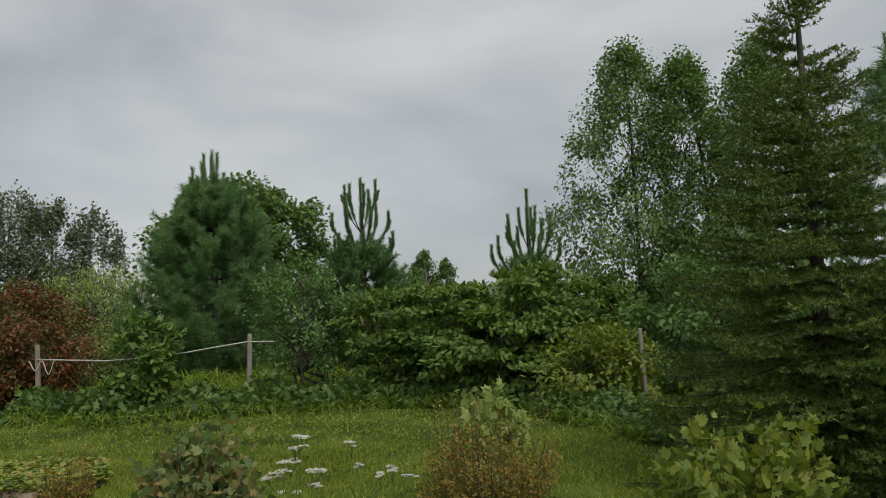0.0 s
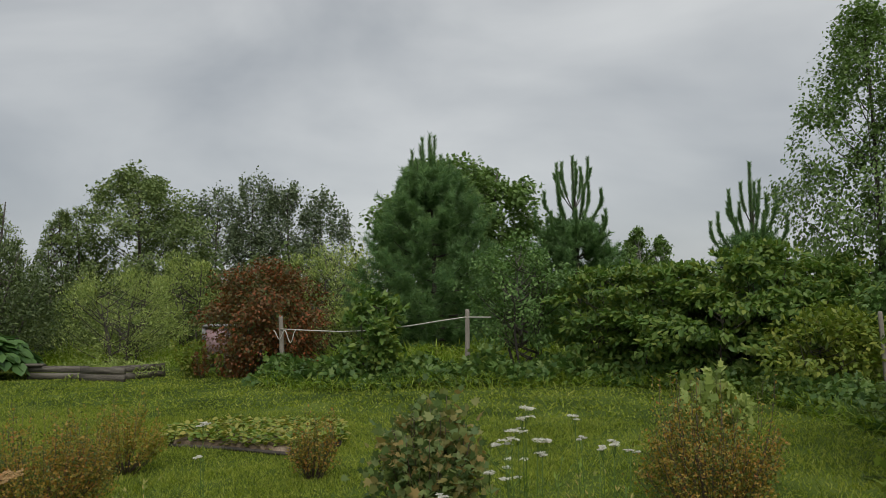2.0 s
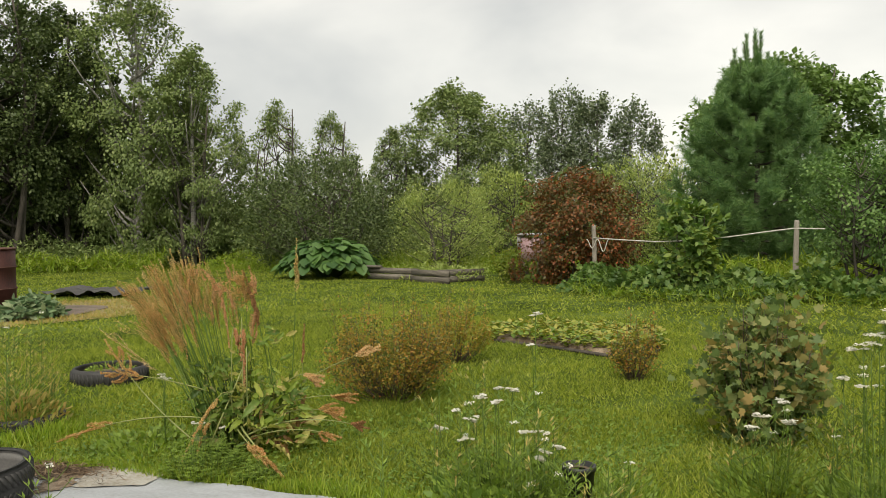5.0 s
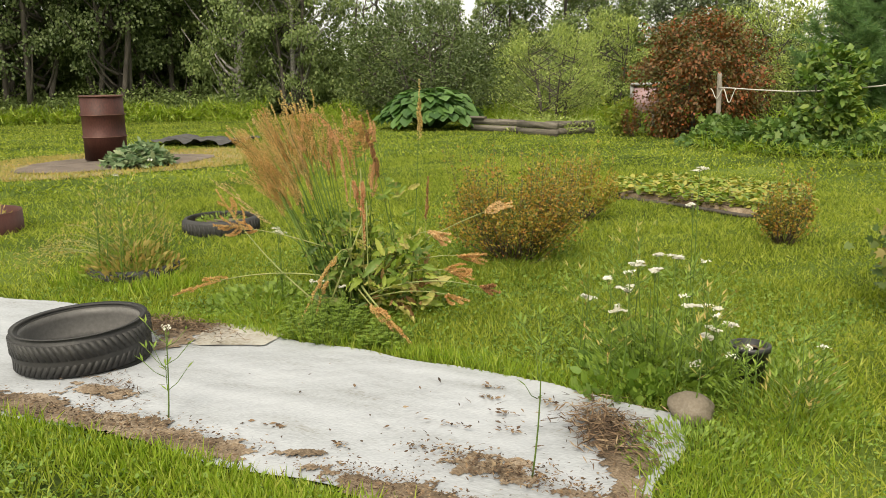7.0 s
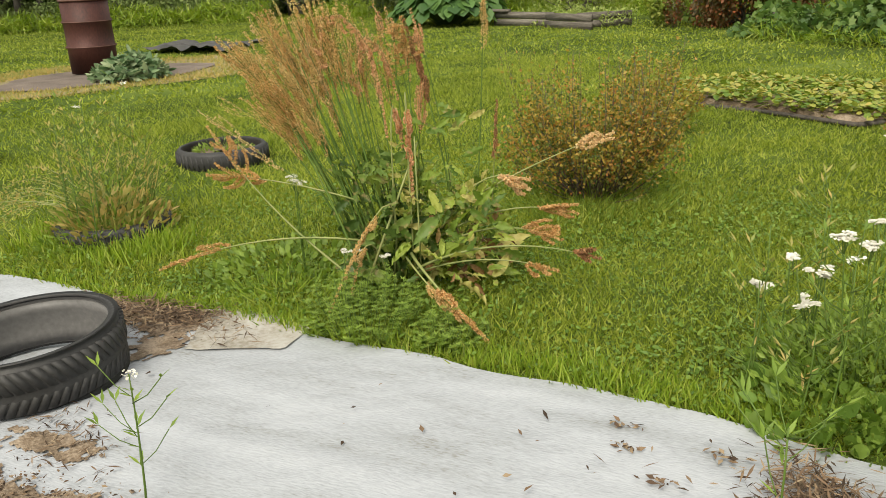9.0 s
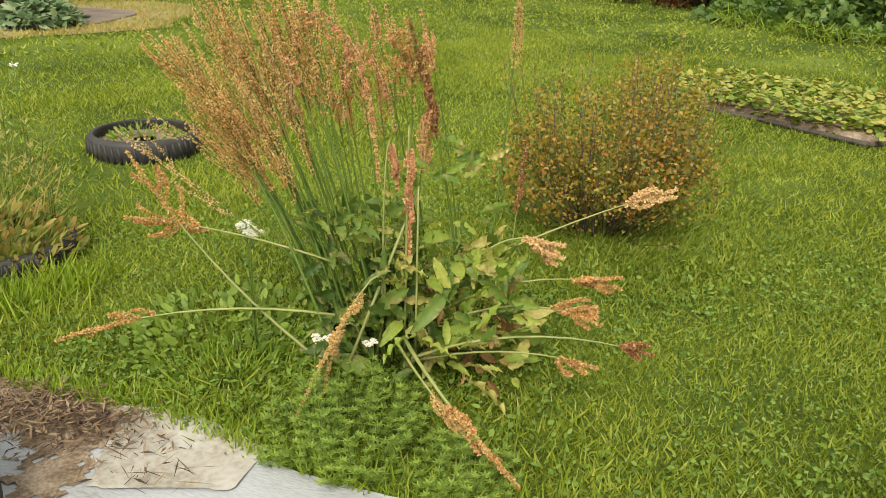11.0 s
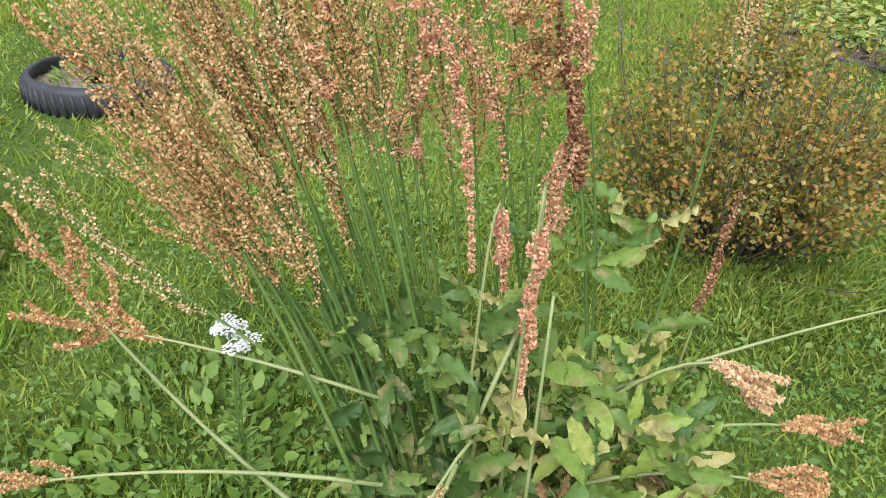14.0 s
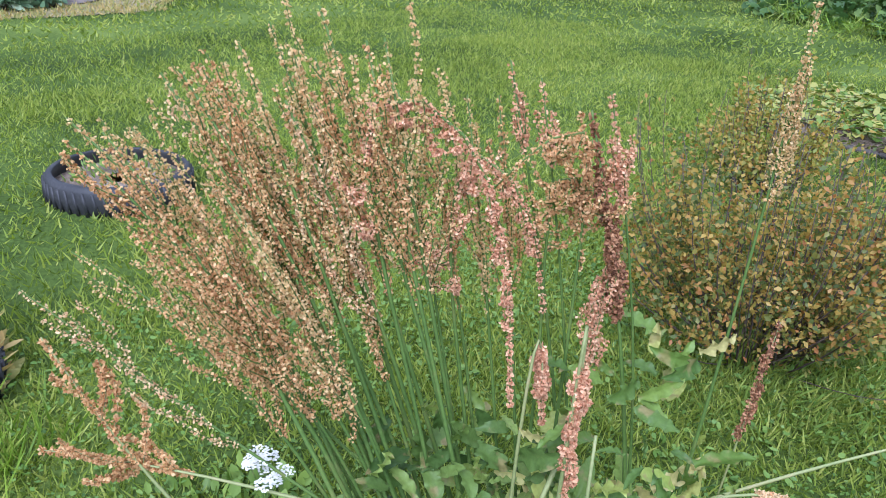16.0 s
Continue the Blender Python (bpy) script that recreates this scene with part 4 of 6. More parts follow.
part("rim", lathe([(R - 0.014, H - 0.025), (R + 0.012, H - 0.022), (R + 0.016, H - 0.008), (R + 0.006, H), (R - 0.012, H - 0.004), (R - 0.014, H - 0.025)], 44), M["rust_rim"], barrel, "worn rolled rim", True)
heap = thing("leaf_heap", -10.75, 4.86, 0.03, "heap of wilting cut green leaves beside the barrel", "leaf heap")
k = 900
ha, hr = rng.uniform(0, 2 * np.pi, k), np.sqrt(rng.uniform(0, 1, k))
hp = np.stack([0.31 * hr * np.cos(ha), 0.42 * hr * np.sin(ha), 0.03 + 0.25 * (1 - hr ** 1.6) * rng.uniform(0.5, 1.05, k)], 1)
part("cut_leaf", leaves(hp, rand_dirs(k) * (1, 1, 0.5), unit(rand_dirs(k) + (0, 0, 0.6)), rng.uniform(0.08, 0.15, k), rng.uniform(0.035, 0.07, k), OVAL), M["heap"], heap)
net = thing("dark_netting", -13.5, 7.15, 0.0, "rumpled sheet of dark netting lying on the grass", "netting", turn=25)
nx, ny = np.meshgrid(np.linspace(-0.8, 0.8, 26), np.linspace(-0.45, 0.45, 16), indexing="ij")
nz = 0.06 + 0.05 * wave(nx, ny, 5) + 0.04 * wave(nx, ny, 11, 2)
ni = np.arange(nx.size).reshape(nx.shape)
nv = np.stack([nx + 0.08 * wave(ny, nx, 6), ny + 0.08 * wave(nx, ny, 4, 1), nz + 0.02], -1).reshape(-1, 3)
nf = np.stack([ni[:-1, :-1], ni[1:, :-1], ni[1:, 1:], ni[:-1, 1:]], -1).reshape(-1, 4)
part("sheet", (nv, nf), M["net"], net, smooth=True)

# ---- tyres ----
def tyre(x, y, z, radius, width, label, name="car_tyre", rim=0.205, lugs=62, tilt=(0, 0, 0)):
    t = thing(name, x, y, z, label, "tyre")
    t.rotation_euler = tilt
    r, w = radius, width
    prof = [(rim, 0.012), (rim + 0.03, 0.0), (r * 0.86, 0.004), (r * 0.92, 0.016), (r - 0.012, 0.034), (r - 0.0035, w * 0.5), (r - 0.006, w - 0.030), (r * 0.95, w - 0.016), (r * 0.86, w - 0.004), (rim + 0.03, w), (rim, w - 0.012)]
    part("carcass", lathe(prof, 72), M["rubber"], t, smooth=True)
    inner = [(rim, w - 0.012), (rim + 0.006, w - 0.02), (r * 0.84, w - 0.016), (r - 0.035, w - 0.05), (r - 0.03, w * 0.5), (r - 0.035, 0.05), (r * 0.84, 0.016), (rim + 0.006, 0.02), (rim, 0.012)]
    part("liner", lathe(inner, 72), M["rubber_in"], t, "dull grey inner liner", True)
    blocks = []
    rows = [(0.022, w * 0.485, 0.20), (w * 0.515, w - 0.022, -0.20)]
    for i in range(lugs):
        for q, (z0, z1, skew) in enumerate(rows):
            a0 = 2 * np.pi * (i + 0.3 * q) / lugs
            a1 = a0 + 2 * np.pi * 0.80 / lugs
            out_r = (r - 0.006, r)[q]
            V = []
            for rad in (r - 0.014, out_r):
                for zz, sk in ((z0, -skew), (z1, skew)):
                    for aa in (a0, a1):
                        b = aa + sk * 0.35
                        V.append((rad * math.cos(b), rad * math.sin(b), zz))
            F = [(4, 5, 7), (4, 7, 6), (0, 1, 5), (0, 5, 4), (2, 6, 7), (2, 7, 3), (0, 4, 6), (0, 6, 2), (1, 3, 7), (1, 7, 5)]
            blocks.append((np.array(V), np.array(F)))
    part("tread", joined(blocks), M["rubber"], t)
    return t


tyre(-3.698, 1.625, 0.02, 0.263, 0.166, "worn black car tyre lying on the white fleece", rim=0.224, tilt=(0.03, -0.02, 0.2))


def tyre_planter(x, y, r, h, label):
    t = thing("tyre_planter", x, y, 0, label, "tyre planter", "old tyres sunk in the lawn")
    prof = [(r * 0.93, h - 0.065), (r * 0.89, h - 0.03), (r * 0.87, h - 0.008), (r * 0.89, h), (r * 0.95, h - 0.006), (r * 0.99, h * 0.80), (r, h * 0.4), (r * 0.96, -0.01)]
    part("tyre", lathe(prof, 48), M["rubber"], t, smooth=True)
    ribs = [tube(arc((r * 0.99 * math.cos(a), r * 0.99 * math.sin(a), h * 0.8), (r * 1.0 * math.cos(a + 0.06), r * 1.0 * math.sin(a + 0.06), 0.0), n=3), 0.008, 4) for a in np.linspace(0, 2 * np.pi, 46, endpoint=False)]
    part("tread", joined(ribs), M["rubber"], t)
    part("earth", lathe([(0, h - 0.045), (r * 0.4, h - 0.05), (r * 0.94, h - 0.062)], 24), M["soil"], t, "dark earth filling")
    return t


tyre_planter(-5.93, 3.42, 0.275, 0.11, "old tyre sunk in the lawn as a planter with dying weeds")
tyre_planter(-4.98, 2.36, 0.25, 0.085, "old tyre planter overgrown with yellowing weeds")
ring = thing("rusty_ring", -7.2, 2.1, 0, "rusty steel planting ring with yellowing weeds", "planter")
part("ring", lathe([(0.30, 0.0), (0.30, 0.16), (0.315, 0.165), (0.315, 0.0)], 40), M["rust"], ring, smooth=False)
part("earth", lathe([(0, 0.11), (0.3, 0.10)], 24), M["soil"], ring)

# ---- stone, pot ----
bm = bmesh.new()
bmesh.ops.create_icosphere(bm, subdivisions=4, radius=1)
for v in bm.verts:
    d = 1 + 0.16 * noise.noise(v.co * 1.3) + 0.05 * noise.noise(v.co * 4) + 0.015 * noise.noise(v.co * 14)
    v.co = Vector((v.co.x * 0.078, v.co.y * 0.068, v.co.z * 0.056)) * d
bm.verts.index_update()
sv, sf = np.array([v.co[:] for v in bm.verts]), np.array([[v.index for v in f.verts] for f in bm.faces])
bm.free()
tagged(part("field_stone", (sv, sf), M["stone"], smooth=True, at=(-1.735, 2.86, 0.030)), "rounded grey-brown field stone at the fleece's edge", "stone")
pot = thing("plant_pot", -1.745, 3.27, -0.02, "small black plastic plant pot with dry remains", "plant pot")
part("wall", lathe([(0.0, 0.008), (0.045, 0.008), (0.045, 0.0), (0.052, 0.0), (0.066, 0.15), (0.071, 0.15), (0.072, 0.17), (0.062, 0.17), (0.05, 0.02)], 28), M["black_plastic"], pot, smooth=True)
part("earth", lathe([(0, 0.155), (0.058, 0.15)], 20), M["soil"], pot, "dry pinkish plant remains")

# ---- garden bushes on the lawn ----
bush("autumn_bush", -3.66, 4.15, 0.62, 0.86, "dense twiggy bush turning orange and brown", "brown_bush", 15000, 100, 0.0175, 0.65, low=0.24, stray=44, group="autumn bushes on the lawn")
bush("autumn_bush", -4.25, 5.55, 0.50, 0.62, "twiggy bush turning yellow and gold", "gold_bush", 4200, 60, 0.022, 0.65, low=0.25, stray=14, group="autumn bushes on the lawn")
bush("autumn_bush", -2.74, 5.72, 0.42, 0.40, "small twiggy bush turning orange", "brown_bush", 2300, 40, 0.021, 0.6, low=0.2, stray=14, group="autumn bushes on the lawn")
bush("autumn_bush", 0.0, 5.14, 0.68, 0.82, "dense twiggy bush turning orange and brown", "brown_bush", 9500, 110, 0.020, 0.6, low=0.2, stray=26, group="autumn bushes on the lawn")
bush("currant_bush", -1.45, 4.60, 0.72, 0.62, "leafy currant bush with browning leaves", "currant", 3000, 60, 0.052, 0.85, shape=LOBED, low=0.05, thick=0.004, loose=0.09)
bush("raspberry_canes", 0.02, 6.14, 0.92, 0.50, "pale green raspberry canes", "willow_light", 750, 16, 0.07, 0.8, shape=LOBED, low=0.3, thick=0.004, loose=0.09)
bush("viburnum_shrub", 1.34, 4.85, 0.66, 0.95, "light green shrub with lobed yellowing leaves", "maple_yellow", 1500, 36, 0.066, 0.9, shape=LOBED, low=0.25, thick=0.004, loose=0.06)
bush("viburnum_shrub", 1.75, 8.3, 0.56, 0.65, "light green shrub with lobed leaves", "maple_yellow", 420, 22, 0.08, 0.9, shape=LOBED, low=0.2, thick=0.004)

# ---- strawberry bed ----
bed = thing("strawberry_bed", 0, 0, 0, "raised strawberry bed with yellowing leaves", "garden bed")
pts = np.stack([rng.uniform(-5.3, -2.8, 9000), rng.uniform(6.5, 8.6, 9000)], 1)
big_bed = [tuple(np.mean(BED, 0) + (np.array(p) - np.mean(BED, 0)) * 1.06) for p in BED]
pts = pts[inside(pts, big_bed)][:4600]
sz = 0.04 + 0.10 * rng.uniform(0, 1, len(pts)) ** 0.6 + 0.02 * wave(pts[:, 0], pts[:, 1], 5)
part("foliage", leaves(np.column_stack([pts, sz]), rand_dirs(len(pts)) * (1, 1, 0.3), unit(0.5 * rand_dirs(len(pts)) + (0, 0, 1)), rng.uniform(0.035, 0.065, len(pts)), rng.uniform(0.03, 0.055, len(pts)), OVAL), M["straw_bed"], bed)
c = np.mean(BED, 0)
shrunk = [tuple(c + (np.array(p) - c) * 0.97) for p in BED]
nb = len(BED)
part("earth", (np.array([(*p, 0.0) for p in shrunk] + [(*(c + (np.array(p) - c) * 0.93), 0.06) for p in BED] + [(*c, 0.08)]),
               np.array([f for i in range(nb) for f in ((i, (i + 1) % nb, nb + (i + 1) % nb), (i, nb + (i + 1) % nb, nb + i), (nb + i, nb + (i + 1) % nb, 2 * nb))])), M["soil"], bed)
for p, q in zip(BED, BED[1:] + BED[:1]):
    d = np.array(q) - np.array(p)
    part("edging", box(np.hypot(*d), 0.025, 0.032, 0.006, ((p[0] + q[0]) / 2, (p[1] + q[1]) / 2, 0.02), math.atan2(d[1], d[0])), M["bark"], bed)

# ---- flowers ----
def umbel(c, r, n):
    a, q = rng.uniform(0, 2 * np.pi, n), np.sqrt(rng.uniform(0, 1, n)) * r
    P = np.stack([c[0] + q * np.cos(a), c[1] + q * np.sin(a), c[2] + 0.2 * (r - q) + rng.normal(0, 0.0015, n)], 1)
    return P


def yarrow(x, y, heads, h, spread, label, seed, big=0.018, floret=0.0090, each=40, tips=()):
    """Yarrow: stiff stems, feathery leaves and flat white flower heads."""
    t = thing("yarrow_plant", x, y, 0, label, "flower", "yarrow")
    local = np.random.default_rng(seed)
    for i in range(heads):
        a, r = local.uniform(0, 2 * np.pi), spread * math.sqrt(local.uniform(0, 1))
        tip = np.array([r * math.cos(a), r * math.sin(a), h * local.uniform(0.62, 1.0)])
        if i < len(tips):
            tip = np.array(tips[i]) - (x, y, 0)
        foot = np.array([tip[0] * 0.35, tip[1] * 0.35, 0])
        rods = [tube(arc(foot, tip, (0.1 * tip[0], 0.1 * tip[1], 0), 6), np.linspace(0.0028, 0.0016, 6), 5)]
        P = []
        for q in range(int(local.integers(3, 6))):
            c = tip + np.array([local.normal(0, big * 0.75), local.normal(0, big * 0.75), local.uniform(-0.004, 0.012)])
            rods.append(tube(arc(tip - (0, 0, 0.05), c, (0, 0, -0.006), 3), 0.0011, 4))
            P.append(umbel(c, big * local.uniform(0.5, 0.85), each))
        st = part("stem", joined(rods), M["dock_stem"], t)
        for q in P:
            part("flower_head", leaves(q, rand_dirs(len(q)) * (1, 1, 0.1), unit(0.2 * rand_dirs(len(q)) + (0, 0, 1)), floret, floret, OVAL), M["petal"], st, "flat white flower head", kind="stuff")
        m = 46
        s = local.uniform(0.08, 0.8, m)[:, None]
        lp = foot + (tip - foot) * s
        part("leaf", leaves(lp, unit(rand_dirs(m) * (1, 1, 0.2) + (0, 0, 0.5)), (0.1, 0.2, 1), 0.055 * (1.2 - s[:, 0]), 0.007, LEAF), M["weed"], st, kind="stuff")
    return t


yarrow(-2.02, 3.08, 8, 0.46, 0.24, "flowering yarrow with flat white heads among weeds", 11, 0.018,
       tips=((-2.08, 3.05, 0.43), (-2.02, 3.09, 0.46), (-1.97, 3.12, 0.46), (-2.03, 3.08, 0.41), (-2.17, 3.0, 0.36), (-2.11, 3.03, 0.33), (-2.24, 2.96, 0.29), (-2.14, 3.02, 0.25)))
yarrow(-1.80, 3.10, 6, 0.34, 0.16, "flowering yarrow with flat white heads beside the stone", 12, 0.019,
       tips=((-1.8, 3.1, 0.31), (-1.86, 3.07, 0.3), (-1.79, 3.11, 0.23), (-1.76, 3.12, 0.25), (-1.85, 3.07, 0.09), (-1.82, 3.09, 0.2)))
yarrow(-2.15, 3.56, 2, 0.78, 0.03, "tall lone flowering yarrow", 13)
yarrow(-0.65, 3.45, 9, 0.84, 0.15, "tall flowering yarrow with flat white heads", 14, 0.026,
       tips=((-0.63, 3.46, 0.83), (-0.66, 3.45, 0.75), (-0.71, 3.44, 0.7), (-0.59, 3.47, 0.71), (-0.57, 3.47, 0.66), (-0.64, 3.45, 0.8), (-0.77, 3.42, 0.6), (-0.7, 3.44, 0.58), (-0.68, 3.42, 0.72)))
yarrow(-0.36, 3.53, 5, 0.72, 0.16, "tall flowering yarrow with flat white heads", 15, 0.013,
       tips=((-0.45, 3.5, 0.8), (-0.43, 3.51, 0.72), (-0.31, 3.54, 0.7), (-0.35, 3.53, 0.68), (-0.25, 3.55, 0.67)))
yarrow(-1.12, 3.75, 5, 0.45, 0.13, "flowering yarrow before the currant bush", 16)
yarrow(-3.78, 2.60, 2, 0.46, 0.02, "white yarrow head beside the dock", 17, 0.020, 0.0045, 60)
yarrow(-3.47, 2.56, 1, 0.28, 0.0, "low white yarrow head beside the dock", 18, 0.018, 0.0045, 60)
yarrow(-3.40, 2.68, 1, 0.23, 0.0, "low white yarrow head beside the dock", 19, 0.012, 0.0045, 40)


def tall_weed(x, y, h, label, seed, leaf="weed", white=True):
    """A thin upright weed with short leaves and a small head."""
    t = thing("tall_weed", x, y, 0, label, "weed", "thin weeds on the fleece")
    local = np.random.default_rng(seed)
    rods = [tube(arc((0, 0, 0), (0.02, 0.01, h), (0.01, 0, 0), 6), np.linspace(0.003, 0.0015, 6), 5)]
    P, D = [], []
    for i in range(9):
        s, a = local.uniform(0.3, 0.98), local.uniform(0, 2 * np.pi)
        p = np.array([0.02 * s, 0.01 * s, h * s])
        q = p + np.array([0.07 * math.cos(a), 0.07 * math.sin(a), 0.06])
        rods.append(tube(arc(p, q, (0, 0, -0.01), 3), 0.0012, 4))
        P += [p, q, q]
        D += [(math.cos(a + 1), math.sin(a + 1), 0.8), (math.cos(a), math.sin(a), 0.9), (math.cos(a - 1), math.sin(a - 1), 0.9)]
    part("stem", joined(rods), M["dock_stem"], t, kind="stuff")
    part("leaf", leaves(P, D, (0.2, 0.1, 1), 0.035, 0.008, LEAF), M[leaf], t, kind="stuff")
    if white:
        q = umbel((0.02, 0.01, h), 0.018, 24)
        part("flower_head", leaves(q, rand_dirs(24), (0, 0, 1), 0.008, 0.007, OVAL), M["petal"], t, "dull white flower head")
    return t


def weed_tuft(x, y, h, w, n, label, leaf="weed", width=0.05, size=0.09, shape=BLADE, category="weeds", name="weed_tuft"):
    a, r = rng.uniform(0, 2 * np.pi, n), w / 2 * np.sqrt(rng.uniform(0, 1, n))
    P = np.stack([r * np.cos(a), r * np.sin(a), h * rng.uniform(0, 1, n) ** 1.6 * (1 - (2 * r / w) ** 2 * 0.6)], 1)
    D = unit(np.stack([np.cos(a), np.sin(a), np.full(n, 1.1)], 1) + 0.7 * rand_dirs(n))
    L = size * rng.uniform(0.6, 1.3, n)
    return tagged(part(name, leaves(P, D, unit(rand_dirs(n) + (0, 0, 0.6)), L, L * width, shape), M[leaf], at=(x, y, 0)), label, category, kind="stuff")


weed_tuft(-1.98, 3.08, 0.25, 0.62, 2600, "tangled green weeds round the yarrow", "weed", 0.35, 0.03, LEAF)
weed_tuft(-1.55, 3.10, 0.14, 0.55, 1300, "feathery green weeds behind the stone", "weed", 0.30, 0.028, LEAF)
weed_tuft(-1.58, 2.60, 0.08, 0.42, 1100, "feathery green weeds at the fleece's edge", "weed", 0.30, 0.026, LEAF)
weed_tuft(-2.05, 2.90, 0.10, 0.34, 110, "broad-leaved weeds at the fleece's edge", "clover", 0.6, 0.055, OVAL)
weed_tuft(-1.85, 3.02, 0.06, 0.26, 50, "broad-leaved weeds beside the stone", "clover", 0.6, 0.06, OVAL)
weed_tuft(-1.1, 3.8, 0.20, 0.55, 1200, "green weeds before the currant bush", "weed", 0.30, 0.035, LEAF)
weed_tuft(-0.55, 3.6, 0.30, 0.7, 1800, "green weeds round the tall yarrow", "weed", 0.22, 0.045, LEAF)
weed_tuft(-1.62, 3.44, 0.12, 0.26, 420, "feathery green weeds round the plant pot", "weed", 0.30, 0.03, LEAF)
weed_tuft(-3.66, 4.1, 0.08, 0.85, 1300, "grass and weeds under the autumn bush", "weed", 0.10, 0.05)


def bedstraw(x, y, w, h, n, label):
    """Bedstraw: soft upright stems ringed with whorls of narrow leaves."""
    t = thing("bedstraw_plant", x, y, 0, label, "weed")
    rods, P, D = [], [], []
    for i in range(n):
        a, r = rng.uniform(0, 2 * np.pi), w / 2 * math.sqrt(rng.uniform(0, 1))
        foot = np.array([0.7 * r * math.cos(a), 0.7 * r * math.sin(a), 0])
        tip = np.array([r * math.cos(a), r * math.sin(a), h * rng.uniform(0.55, 1.05) * (1 - 0.5 * (2 * r / w) ** 2)])
        pts = arc(foot, tip, rng.normal(0, 0.012, 3) * (1, 1, 0), 8)
        rods.append(tube(pts, np.linspace(0.0016, 0.0008, 8), 3))
        for p in pts[2:]:
            p = p + rng.normal(0, 0.004, 3)
            b = np.arange(7) * 2 * np.pi / 7 + rng.uniform(0, 6)
            P.append(np.repeat(p[None], 7, 0))
            D.append(np.stack([np.cos(b), np.sin(b), np.full(7, 0.35)], 1))
    part("stem", joined(rods), M["dock_stem"], t, kind="stuff")
    P, D = np.concatenate(P), np.concatenate(D)
    part("whorl", leaves(P, D, unit(0.2 * rand_dirs(len(P)) + (0, 0, 1)), 0.017 * rng.uniform(0.7, 1.2, len(P)), 0.0042, LEAF), M["weed"], t, kind="stuff")
    return t


bedstraw(-3.30, 2.50, 0.42, 0.20, 95, "bright green whorled bedstraw at the foot of the dock")
bedstraw(-3.02, 2.60, 0.26, 0.11, 60, "low whorled bedstraw beside the dock")
weed_tuft(-3.95, 2.62, 0.07, 0.60, 500, "broad-leaved weeds beside the dock", "weed", 0.6, 0.035, ROUND)
weed_tuft(-3.35, 2.62, 0.08, 0.40, 700, "small green weeds at the foot of the dock", "weed", 0.5, 0.022, LEAF)
weed_tuft(-3.72, 2.46, 0.04, 0.40, 420, "long grass at the foot of the dock", "grass_tall", 0.06, 0.06)
weed_tuft(-4.98, 2.36, 0.20, 0.50, 900, "yellowing weeds filling the tyre planter", "weed_dry", 0.40, 0.05, OVAL)
weed_tuft(-4.98, 2.36, 0.30, 0.46, 700, "green weeds growing in the tyre planter", "weed", 0.22, 0.05, LEAF)
weed_tuft(-4.90, 2.26, 0.10, 0.50, 700, "green weeds and grass round the tyre planter", "weed", 0.25, 0.04, LEAF)
weed_tuft(-4.98, 2.36, 0.50, 0.42, 260, "thin yellowing weed stalks in the tyre planter", "weed_dry", 0.03, 0.13)
for i in range(15):
    a, q = rng.uniform(0, 2 * np.pi), 0.2 * math.sqrt(rng.uniform(0, 1))
    tall_weed(-4.98 + q * math.cos(a), 2.36 + q * math.sin(a), rng.uniform(0.28, 0.62), "thin yellowing weed in the tyre planter", 200 + i, "weed_dry", False)
sprawl = thing("dry_weed_stalks", -4.98, 2.36, 0, "straw-coloured weed stalks sprawling out of the tyre planter", "weeds")
for i in range(9):
    a = math.pi * (1.22 + 0.30 * (i / 8 - 0.5)) + rng.normal(0, 0.06)
    d = np.array([math.cos(a), math.sin(a), 0])
    way = arc(0.08 * d + np.array([0, 0, 0.08]), rng.uniform(0.42, 0.72) * d + np.array([0, 0, rng.uniform(0.05, 0.22)]), (0, 0, 0.09), 9)
    st = part("stalk", tube(way, np.linspace(0.0026, 0.001, 9), 5), M["dock_dry_stem"], sprawl, smooth=True)
    q = np.repeat(way[4:], 16, 0) + rng.normal(0, 0.012, (80, 3))
    part("seed_head", leaves(q, rand_dirs(80) + d, rand_dirs(80), 0.016, 0.006, LEAF), M["weed_dry"], st, kind="stuff")
weed_tuft(-5.93, 3.42, 0.14, 0.40, 800, "green and dying weeds filling the tyre planter", "weed", 0.30, 0.035, LEAF)
weed_tuft(-7.2, 2.1, 0.26, 0.5, 800, "yellowing weeds filling the rusty ring", "weed_dry", 0.30, 0.04, LEAF)


tall_weed(-2.90, 1.60, 0.34, "thin upright weed growing through the fleece", 3)
tall_weed(-1.82, 2.16, 0.42, "thin upright weed at the fleece's edge", 4, white=False)
tall_weed(-4.75, 2.2, 0.62, "thin upright weed beside the tyre planter", 6)
tall_weed(-5.0, 2.5, 0.66, "thin upright weed beside the tyre planter", 7)

for cx, cy, r, n, h in ((-2.02, 3.08, 0.30, 16, 0.50), (-1.60, 2.98, 0.20, 9, 0.34), (-1.1, 3.72, 0.25, 9, 0.45), (-0.5, 3.6, 0.35, 14, 0.70)):
    for i in range(n):
        a, q = rng.uniform(0, 2 * np.pi), r * math.sqrt(rng.uniform(0, 1))
        tall_weed(cx + q * math.cos(a), cy + q * math.sin(a), h * rng.uniform(0.5, 1.0), "thin upright green weed among the yarrow", 100 + i, ("weed", "weed_dry")[i % 2], i % 4 == 0)

# ---- the big dock plant ----
DOCK = (-3.480, 2.848)
RIGHT, AWAY = np.array([0.716, 0.698, 0]), np.array([-0.698, 0.716, 0])


def loc(r, a, z):
    """A place in the plant: to its broad side, to its depth, and up."""
    return RIGHT * r + AWAY * a + np.array([0, 0, z])


